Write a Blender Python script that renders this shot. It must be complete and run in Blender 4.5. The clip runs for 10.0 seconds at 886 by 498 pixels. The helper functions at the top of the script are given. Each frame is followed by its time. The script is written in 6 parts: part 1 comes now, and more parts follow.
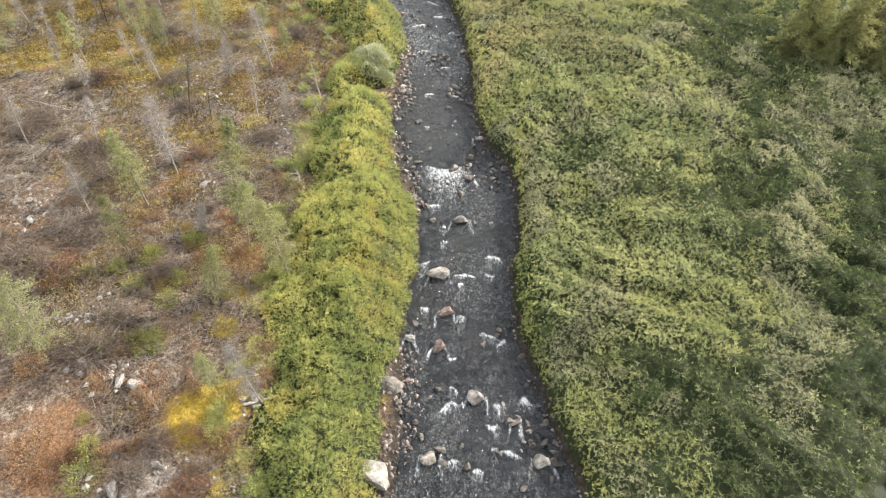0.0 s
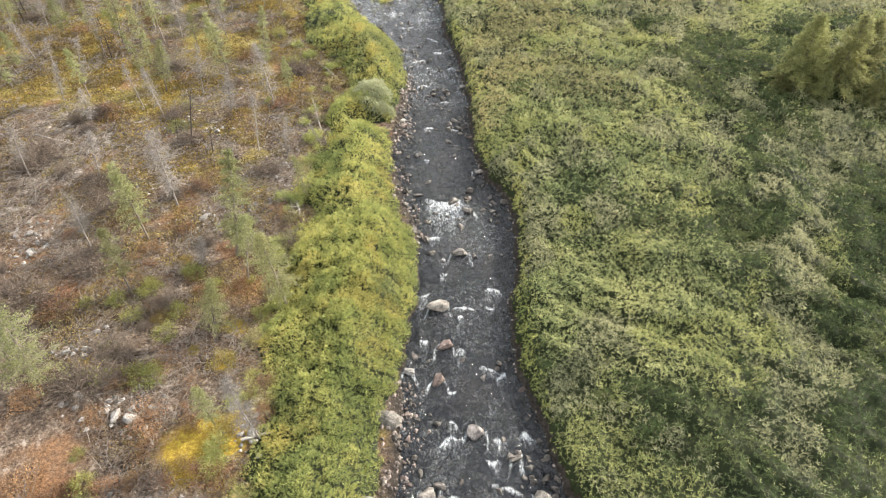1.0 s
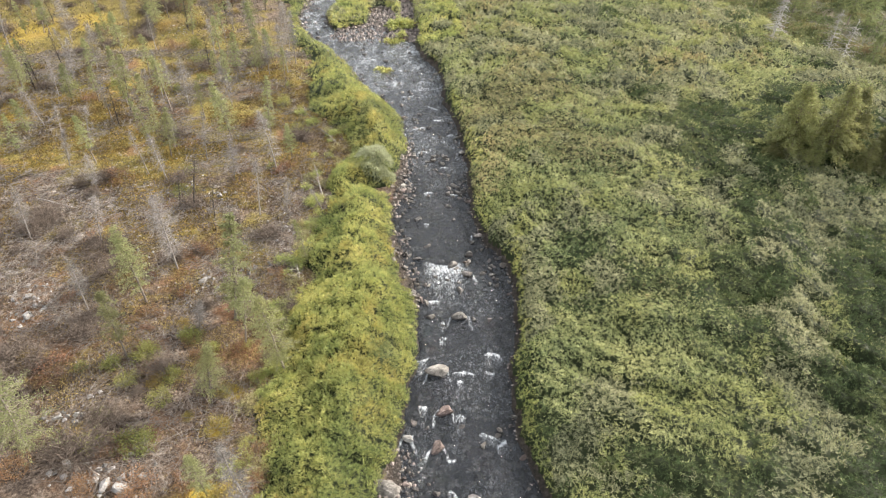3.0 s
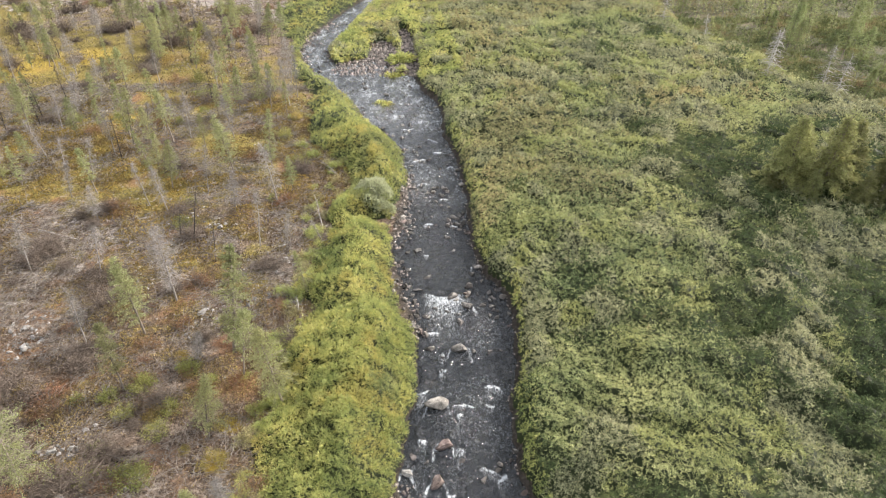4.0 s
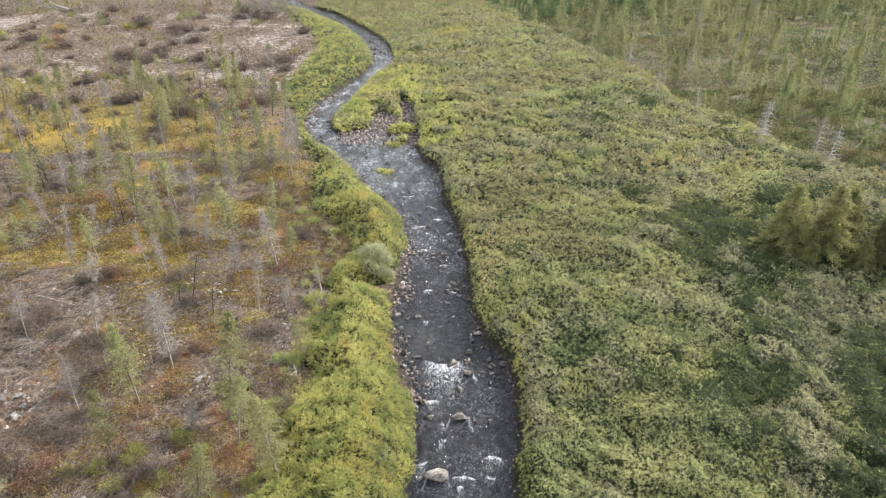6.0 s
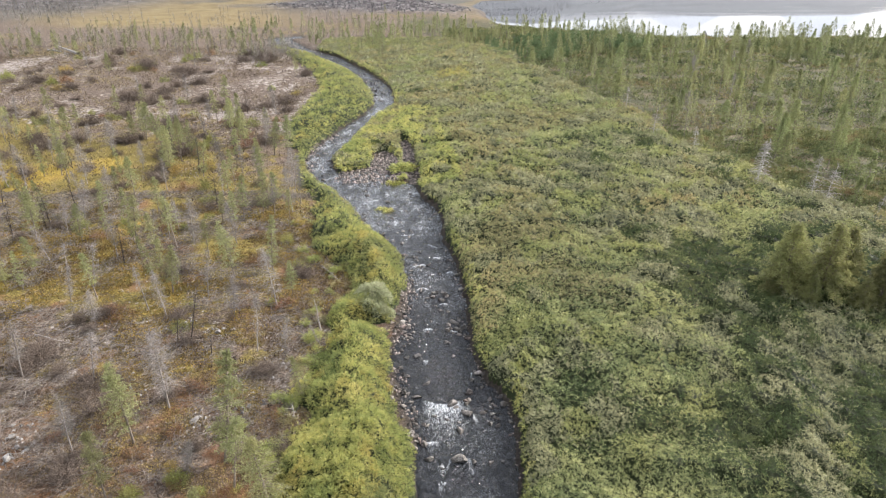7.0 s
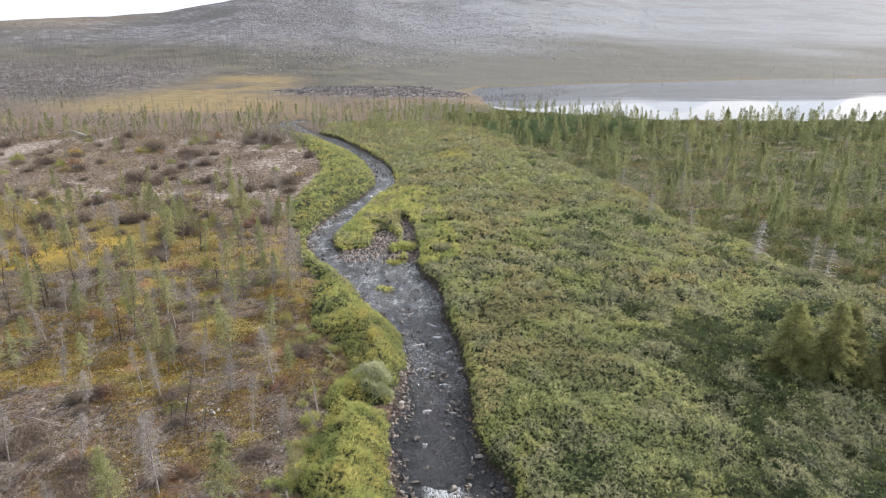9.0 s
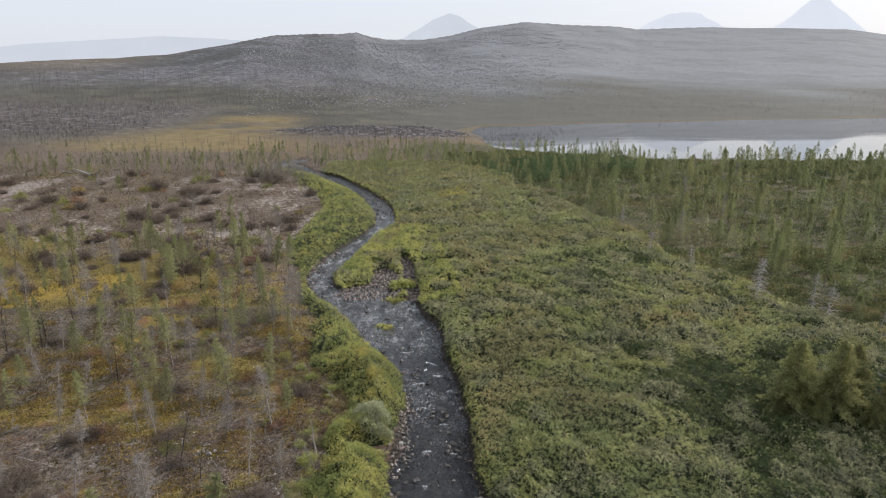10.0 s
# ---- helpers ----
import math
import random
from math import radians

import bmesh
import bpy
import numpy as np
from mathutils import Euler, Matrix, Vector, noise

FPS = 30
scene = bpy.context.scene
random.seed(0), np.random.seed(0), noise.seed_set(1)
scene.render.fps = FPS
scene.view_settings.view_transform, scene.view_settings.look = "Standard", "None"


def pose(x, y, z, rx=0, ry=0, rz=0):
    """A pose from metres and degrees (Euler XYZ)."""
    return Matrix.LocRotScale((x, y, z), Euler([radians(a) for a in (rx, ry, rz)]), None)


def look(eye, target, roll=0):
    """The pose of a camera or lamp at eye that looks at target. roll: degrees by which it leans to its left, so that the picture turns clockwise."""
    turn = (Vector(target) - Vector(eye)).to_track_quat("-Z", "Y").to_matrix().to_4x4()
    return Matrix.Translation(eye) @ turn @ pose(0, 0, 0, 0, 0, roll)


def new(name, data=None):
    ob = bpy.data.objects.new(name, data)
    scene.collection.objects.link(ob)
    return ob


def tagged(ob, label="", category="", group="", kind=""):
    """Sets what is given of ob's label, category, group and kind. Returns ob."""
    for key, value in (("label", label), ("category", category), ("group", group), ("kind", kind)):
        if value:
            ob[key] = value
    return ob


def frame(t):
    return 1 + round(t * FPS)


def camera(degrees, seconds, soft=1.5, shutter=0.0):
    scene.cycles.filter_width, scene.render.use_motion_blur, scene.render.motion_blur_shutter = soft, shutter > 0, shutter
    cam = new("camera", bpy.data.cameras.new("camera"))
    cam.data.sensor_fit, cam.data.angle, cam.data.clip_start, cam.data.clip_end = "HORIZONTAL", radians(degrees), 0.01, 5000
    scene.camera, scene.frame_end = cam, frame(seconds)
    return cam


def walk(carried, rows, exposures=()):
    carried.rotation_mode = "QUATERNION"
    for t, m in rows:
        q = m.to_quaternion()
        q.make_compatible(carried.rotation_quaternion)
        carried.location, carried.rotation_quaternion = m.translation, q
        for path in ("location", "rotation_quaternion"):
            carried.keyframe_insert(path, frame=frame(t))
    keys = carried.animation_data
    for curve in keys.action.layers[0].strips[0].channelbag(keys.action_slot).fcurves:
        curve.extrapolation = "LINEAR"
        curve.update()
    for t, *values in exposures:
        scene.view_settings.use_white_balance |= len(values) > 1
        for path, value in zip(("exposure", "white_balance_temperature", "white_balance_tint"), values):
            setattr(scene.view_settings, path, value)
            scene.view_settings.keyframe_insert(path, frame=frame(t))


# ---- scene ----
# ---------------------------------------------------------------- camera
cam = camera(68.87, 10.0, soft=1.1)
EYE_HEIGHT = 30.0


def aim(pitch, turn, lean):
    """The hovering camera: pitch above the level, turn to the right and lean, in degrees."""
    return pose(0, 0, EYE_HEIGHT, 0, 0, -turn) @ pose(0, 0, 0, 90 + pitch) @ pose(0, 0, 0, 0, 0, lean)


walk(cam, [
    (0.0, aim(-45.60, -0.15, -0.12)), (0.5, aim(-44.16, -0.12, -0.11)), (1.0, aim(-42.71, -0.09, -0.10)),
    (1.5, aim(-41.31, -0.07, -0.06)), (2.0, aim(-39.89, -0.04, -0.06)), (2.5, aim(-38.48, -0.03, -0.03)),
    (4.0, aim(-34.31, 0.00, 0.01)), (4.5, aim(-32.90, 0.02, 0.02)), (5.0, aim(-31.49, 0.02, 0.05)),
    (6.5, aim(-26.80, 0.03, 0.07)), (7.0, aim(-25.05, 0.03, 0.06)), (7.5, aim(-23.29, 0.05, 0.07)),
    (8.0, aim(-21.54, 0.04, 0.07)), (8.5, aim(-19.81, 0.06, 0.09)), (9.0, aim(-18.09, 0.04, 0.04)),
    (9.5, aim(-16.39, 0.02, 0.06)), (10.0, aim(-14.73, 0.02, 0.06)),
], exposures=[(0.0, 0.94, 6450, 10), (2.5, 0.85, 6330, 11), (5.0, 0.78, 6200, 13), (7.0, 0.64, 6080, 14), (8.5, 0.47, 6060, 14), (9.0, 0.38, 6030, 14), (9.5, 0.16, 6020, 13), (10.0, -0.30, 6020, 13)])

# ---------------------------------------------------------------- light
SUN_TURN, SUN_UP = radians(60), radians(31)
sky_world = bpy.data.worlds.new("sky")
scene.world = sky_world
sky_world.use_nodes = True
wn, wl = sky_world.node_tree.nodes, sky_world.node_tree.links
wn.clear()
sky = wn.new("ShaderNodeTexSky")
sky.sky_type, sky.sun_disc = "NISHITA", False
sky.sun_elevation, sky.sun_rotation = SUN_UP, SUN_TURN
sky.air_density, sky.dust_density, sky.ozone_density = 1.0, 4.0, 1.0
veil = wn.new("ShaderNodeMix")
veil.data_type = "RGBA"
veil.inputs[0].default_value = 0.74
veil.inputs[7].default_value = (9.7, 9.85, 9.8, 1)
wl.new(sky.outputs[0], veil.inputs[6])
back = wn.new("ShaderNodeBackground")
back.inputs[1].default_value = 0.125
wl.new(veil.outputs[2], back.inputs[0])
wout = wn.new("ShaderNodeOutputWorld")
wl.new(back.outputs[0], wout.inputs[0])

sun = new("sun", bpy.data.lights.new("sun", "SUN"))
sun.data.energy, sun.data.angle, sun.data.color = 5.5, radians(2.5), (1.0, 0.92, 0.78)
toward = Vector((math.sin(SUN_TURN) * math.cos(SUN_UP), math.cos(SUN_TURN) * math.cos(SUN_UP), math.sin(SUN_UP)))
sun.matrix_world = look(toward * 200, (0, 0, 0))

# ---------------------------------------------------------------- number helpers
rng = np.random.default_rng(7)


def lattice(ix, iy, seed):
    h = (ix.astype(np.int64) * 374761393 + iy.astype(np.int64) * 668265263 + seed * 982451653) & 0xFFFFFFFF
    h = ((h ^ (h >> 13)) * 1274126177) & 0xFFFFFFFF
    return ((h ^ (h >> 16)) & 0xFFFF) / 65535.0


def vnoise(x, y, seed=0):
    x, y = np.asarray(x, float), np.asarray(y, float)
    ix, iy = np.floor(x), np.floor(y)
    u, v = x - ix, y - iy
    u, v = u * u * (3 - 2 * u), v * v * (3 - 2 * v)
    a, b = lattice(ix, iy, seed), lattice(ix + 1, iy, seed)
    c, d = lattice(ix, iy + 1, seed), lattice(ix + 1, iy + 1, seed)
    return a + (b - a) * u + (c - a) * v + (a - b - c + d) * u * v


def fbm(x, y, seed=0, octaves=4):
    total, amp, norm = 0, 1.0, 0
    for i in range(octaves):
        total = total + amp * vnoise(x * 2 ** i + 17.3 * i, y * 2 ** i - 9.1 * i, seed + i)
        norm, amp = norm + amp, amp * 0.5
    return total / norm


def step(a, b, x):
    k = np.clip((np.asarray(x, float) - a) / (b - a), 0, 1)
    return k * k * (3 - 2 * k)


# ---------------------------------------------------------------- the lie of the land
# y, left and right bank of the river
BANKS = np.array([
    (-80, -9, 1), (-30, -4.5, 5), (0, -2.9, 6.6), (12.95, -2.59, 6.48), (15.24, -2.39, 5.98), (18.51, -2.14, 5.08), (22.17, -2.39, 4.18),
    (26.52, -2.09, 4.17), (28.89, -1.49, 4.47), (34.41, -1.98, 5.16), (37.66, -3.07, 4.76), (41.09, -3.66, 3.07), (45.01, -4.16, 2.42),
    (48.44, -3.46, 2.37), (54.1, -3.36, 2.02), (60.8, -4.03, 1.4), (63.5, -5.1, 0.67), (66.4, -7.07, 0.25), (69.6, -8.68, 0.07), (73, -10.03, -0.14),
    (76.8, -11.64, -1.15), (78.8, -13.16, -2.5), (83.1, -15.74, -3.55), (85.5, -17.48, -3.88), (87.9, -18.58, -11.69), (90.5, -19.66, -15.33), (93.2, -20.46, -16.61),
    (96.1, -20.86, -17.25), (99.1, -21.01, -16.93), (102.3, -20.89, -16.41), (107.5, -20.11, -15.52), (113.2, -18.54, -14.75), (121.8, -16.66, -13.3), (126.5, -15.45, -12.1),
    (134.3, -14.29, -10.0), (143.1, -15.3, -11.0), (153, -17.51, -12.3), (164.3, -20.91, -16.0), (177.2, -26, -21.0), (187, -32, -25.6)])
BANKS_FAR = np.array([(200.2, -38.5, -31.5), (214.5, -50.35, -42.28), (228.9, -58.7, -49.23), (241.4, -62.29, -54.74), (258.3, -46.99, -39.47), (280.2, -11.22, -1.87), (297.6, 13.03, 24.2)])
BANKS = np.vstack([BANKS, BANKS_FAR])
# y and the left edge of the willow strip on the left bank
STRIP = np.array([(-80, -13), (0, -8.2), (12.95, -8.27), (15.24, -9.37), (29.58, -9.53), (44.33, -9.6), (49.22, -9.49), (53.12, -8.69), (58.97, -10.55),
                  (62.85, -13.99), (68.67, -15.15), (76.4, -16.11), (82.18, -18.05), (87.95, -20.57), (97.52, -22.48), (107.1, -25.84), (121.3, -28.18), (144.7, -27.06), (168, -32.67), (186.3, -40.18), (218.1, -55.05)])
# y and the edge of the wood on the right
WOOD = np.array([(-80, 75), (58.97, 57.2), (68.28, 51.17), (83.72, 42.65), (122.2, 34.49), (189.1, 19.12), (227.1, 1.89), (280.2, -18.7)])
# picture bearing (tangent of the angle right of the camera's line) and slope up to the skyline of the fell
SKYLINE = np.array([(-2.5, 0.0040), (-1.2, 0.0120), (-.659, 0.0220), (-.574, 0.0268), (-.49, 0.0292), (-.406, 0.0348), (-.321, 0.0490), (-.249, 0.0617), (-.195, 0.0641),
                    (-.153, 0.0641), (-.128, 0.0665), (-.107, 0.0602), (-.082, 0.0562), (-.028, 0.0562), (.013, 0.0625), (.055, 0.0728), (.121, 0.0814), (.179, 0.0775),
                    (.254, 0.0752), (.287, 0.0712), (.386, 0.0744), (.511, 0.0728), (.594, 0.0720), (.652, 0.0642), (1.2, 0.0600), (2.5, 0.0320)])


def left_bank(y):
    return np.interp(y, BANKS[:, 0], BANKS[:, 1]) + 0.35 * (vnoise(y * 0.55, y * 0 + 3, 5) - 0.5) + 0.3 * (vnoise(y * 1.7, y * 0 + 8, 6) - 0.5)


def right_bank(y):
    return np.interp(y, BANKS[:, 0], BANKS[:, 2]) + 0.35 * (vnoise(y * 0.5, y * 0 + 13, 7) - 0.5) + 0.3 * (vnoise(y * 1.6, y * 0 + 18, 8) - 0.5)


def strip_edge(y):
    return np.interp(y, STRIP[:, 0], STRIP[:, 1]) + 1.1 * (vnoise(y * 0.35, y * 0 + 23, 9) - 0.5)


def wood_edge(y):
    return np.interp(y, WOOD[:, 0], WOOD[:, 1]) + 6 * (vnoise(y * 0.08, y * 0 + 33, 10) - 0.5)


def lake_depth(x, y):
    """Positive inside the lake, in metres from the shore."""
    near = np.interp(x, [0, 24, 50, 85, 300, 900], [305, 292, 266, 246, 242, 242]) + 8 * (vnoise(x * 0.02, x * 0 + 2, 11) - 0.5)
    far = np.interp(x, [10, 24, 55, 135, 230, 400, 700, 1200], [385, 425, 440, 468, 500, 540, 560, 560]) + 10 * (vnoise(x * 0.02, x * 0 + 4, 12) - 0.5)
    left = np.interp(y, [270, 292, 327, 380, 425], [42, 25, 18, 15, 24])
    return np.minimum(np.minimum(y - near, far - y), np.minimum(x - left, 900 - x))


def bar_low(x, y):
    """The stony bar and the dry side channel beside the bend."""
    spot = lambda cx, cy, rx, ry: np.exp(-(((x - cx) / rx) ** 2 + ((y - cy) / ry) ** 2))
    arm = np.exp(-(((x + 6.3 - (105.7 - y) * 0.13) / 1.0) ** 2)) * step(84, 87, y) * (1 - step(105, 109, y))
    a = spot(-12.1, 88.3, 3.3, 2.6) + spot(-8.8, 96.0, 2.0, 4.6) + spot(-8.6, 89.0, 3.0, 3.0) + 0.9 * spot(-0.6, 100.7, 2.8, 1.3) + 0.8 * arm
    return np.clip(1.15 * a * (0.65 + 0.7 * vnoise(x * 0.7, y * 0.5, 19)), 0, 1)


def burnt_rise(x, y):
    """Two low burnt rises before the fell, from 0 to 1."""
    a = np.exp(-(((x + 38) / 52) ** 4 + ((y - 352 + x * 0.25) / 26) ** 2))
    b = np.exp(-(((x + 300) / 125) ** 4 + ((y - 430) / 105) ** 2)) * (1 - step(-0.47, -0.36, x / np.maximum(y, 1) + 0.1 * step(380, 520, y) * -1))
    return np.clip(a + b, 0, 1)


def ground_height(x, y):
    x, y = np.asarray(x, float), np.asarray(y, float)
    dl, dr = left_bank(y) - x, x - right_bank(y)
    d = np.maximum(dl, dr)
    d = np.where(y > 250, 5.0, d)
    inside = (y < 330)
    bank = -0.45 + 0.75 * step(-0.8, 0.5, d)
    left = 0.5 * step(1, 9, dl) + 0.9 * (fbm(x * 0.045, y * 0.045, 21, 3) - 0.45) * step(4, 14, dl) + 0.28 * (fbm(x * 0.4, y * 0.4, 22, 3) - 0.5) * step(5, 9, dl)
    right = 0.3 * step(1, 30, dr) + 0.5 * (fbm(x * 0.05, y * 0.05, 23, 3) - 0.5) * step(2, 20, dr)
    z = np.where(inside, bank + np.where(dl > dr, left, right), 0.6 + 0.8 * (fbm(x * 0.03, y * 0.03, 21, 3) - 0.5))
    z = z - 0.42 * bar_low(x, y)
    r = np.hypot(x, y)
    lake = lake_depth(x, y)
    z = np.where(lake > -14, z * (1 - step(-14, 3, lake)) - 1.2 * step(-2, 8, lake), z)
    # rolling heath beyond, and the fell
    slope = np.where(y > 1, x / np.maximum(y, 1), np.sign(x) * 2.5)
    up = np.interp(slope, SKYLINE[:, 0], SKYLINE[:, 1]) * np.where(y > 0, 1, 0.35)
    top = np.interp(slope, [-2.5, -.7, -.3, -.1, .1, .4, .8, 2.5], [1150, 1150, 1250, 1700, 2700, 3800, 4000, 3000])
    foot = np.interp(slope, [-2.5, -.7, -.3, -.05, .05, .3, .7, 2.5], [400, 380, 390, 420, 470, 560, 640, 700])
    crest = EYE_HEIGHT + top * up * 1 / np.hypot(1, np.clip(slope, -2.5, 2.5))
    s = np.clip((r - foot) / (top - foot), 0, 1)
    rise = crest * (0.2 * s + 0.8 * s ** 1.7)
    beyond = np.clip((r - top) / 800, 0, 1)
    rise = rise * (1 - 0.9 * step(0, 1, beyond))
    # relief is flattened to the right, where haze would soften it
    rough = np.interp(r, [500, 1100, 3000], [7, 5, 14]) * np.interp(slope, [0.15, 0.5], [1, 0.3]) * (fbm(x * 0.015, y * 0.011, 41, 5) - 0.5) * step(foot + 20, foot + 320, r) * (1 - step(0.75, 0.98, s)) + 1.2 * (fbm(x * 0.05, y * 0.05, 42, 3) - 0.5) * step(200, 420, r) * (lake < -20)
    return z + rise + rough + 4.0 * burnt_rise(x, y)


# ---------------------------------------------------------------- mesh helpers
def mesh_of(name, verts, faces, material, smooth=False, attributes=()):
    """A mesh from arrays; all faces have the same number of corners."""
    verts, faces = np.asarray(verts, np.float32), np.asarray(faces, np.int32)
    me = bpy.data.meshes.new(name)
    me.vertices.add(len(verts))
    me.vertices.foreach_set("co", verts.ravel())
    me.loops.add(faces.size)
    me.loops.foreach_set("vertex_index", faces.ravel())
    me.polygons.add(len(faces))
    me.polygons.foreach_set("loop_start", np.arange(0, faces.size, faces.shape[1], dtype=np.int32))
    me.polygons.foreach_set("use_smooth", np.full(len(faces), smooth))
    for key, values in attributes:
        layer = me.attributes.new(key, "FLOAT", "POINT")
        layer.data.foreach_set("value", np.asarray(values, np.float32).ravel())
    me.update(calc_edges=True)
    me.materials.append(material)
    return me


def part_of(name, me, parent, label=""):
    ob = new(name, me)
    ob.parent = parent
    return tagged(ob, label) if label else ob


def grid_faces(rows, cols, keep=None):
    i = np.arange(rows - 1)[:, None] * cols + np.arange(cols - 1)[None, :]
    f = np.stack([i, i + 1, i + cols + 1, i + cols], -1).reshape(-1, 4)
    return f if keep is None else f[keep.reshape(-1)]


def unit(v):
    return v / np.maximum(np.linalg.norm(v, axis=-1, keepdims=True), 1e-9)


def leaf_arrays(points, along, length, width, normal=None):
    """Four-cornered leaves that start at points and grow along."""
    n = len(points)
    along = unit(along)
    if normal is None:
        normal = rng.normal(size=(n, 3)) + np.array([0, 0, 0.8])
    side = unit(np.cross(along, normal))
    length, width = np.broadcast_to(length, n)[:, None], np.broadcast_to(width, n)[:, None]
    mid = points + along * length * 0.45
    verts = np.stack([points, mid + side * width * 0.5, points + along * length, mid - side * width * 0.5], 1).reshape(-1, 3)
    return verts, np.arange(4 * n).reshape(n, 4)


def sliver_arrays(points, along, length, width, normal=None):
    """Three-cornered leaves, needles or twigs that start at points and grow along."""
    n = len(points)
    along = unit(along)
    if normal is None:
        normal = rng.normal(size=(n, 3)) + np.array([0, 0, 0.8])
    side = unit(np.cross(along, normal))
    length, width = np.broadcast_to(length, n)[:, None], np.broadcast_to(width, n)[:, None]
    verts = np.stack([points - side * width * 0.5, points + side * width * 0.5, points + along * length], 1).reshape(-1, 3)
    return verts, np.arange(3 * n).reshape(n, 3)


def shoot_arrays(points, facing, size, leaves, lift=1.1, width=0.27):
    """Tufts of narrow leaves that fan out from one point, one tuft one island."""
    n = len(points)
    facing = unit(facing)
    a = unit(np.cross(facing, rng.normal(size=(n, 3))))
    b = np.cross(facing, a)
    turn = np.arange(leaves)[None] * 2 * np.pi / leaves + rng.uniform(-0.5, 0.5, (n, leaves))
    rise = rng.uniform(0.05, lift, (n, leaves))
    out = a[:, None] * np.cos(turn)[..., None] + b[:, None] * np.sin(turn)[..., None]
    way = unit(out + facing[:, None] * rise[..., None])
    length = size[:, None, None] * rng.uniform(0.65, 1.25, (n, leaves, 1))
    side = unit(np.cross(way, facing[:, None] + 0.5 * rng.normal(size=(n, leaves, 3))))
    tip = points[:, None] + way * length
    mid = points[:, None] + way * length * 0.5 + side * length * width
    verts = np.concatenate([points[:, None], np.stack([tip, mid], 2).reshape(n, 2 * leaves, 3)], 1)
    step_by = 1 + 2 * leaves
    j = np.arange(leaves)
    faces = np.arange(n)[:, None, None] * step_by + np.stack([0 * j, 1 + 2 * j, 2 + 2 * j], -1)[None]
    return verts.reshape(-1, 3), faces.reshape(-1, 3)


def tube_arrays(paths, radii, sides=4):
    """Tapered rods along paths (n, k, 3) with radii (n, k)."""
    paths, radii = np.asarray(paths, float), np.asarray(radii, float)
    n, k = radii.shape
    tangent = unit(np.gradient(paths, axis=1))
    ref = np.where(np.abs(tangent[..., 2:3]) > 0.9, np.array([1.0, 0, 0]), np.array([0, 0, 1.0]))
    a = unit(np.cross(tangent, ref))
    b = np.cross(tangent, a)
    ang = np.arange(sides) * 2 * np.pi / sides
    ring = paths[:, :, None] + radii[:, :, None, None] * (a[:, :, None] * np.cos(ang)[:, None] + b[:, :, None] * np.sin(ang)[:, None])
    verts = ring.reshape(-1, 3)
    base = (np.arange(n)[:, None, None] * k + np.arange(k - 1)[None, :, None]) * sides
    s = np.arange(sides)[None, None, :]
    t = (s + 1) % sides
    faces = np.stack([base + s, base + t, base + sides + t, base + sides + s], -1).reshape(-1, 4)
    return verts, faces


def joined(*pairs):
    verts, faces, at = [], [], 0
    for v, f in pairs:
        verts.append(v)
        faces.append(f + at)
        at += len(v)
    return np.concatenate(verts), np.concatenate(faces)


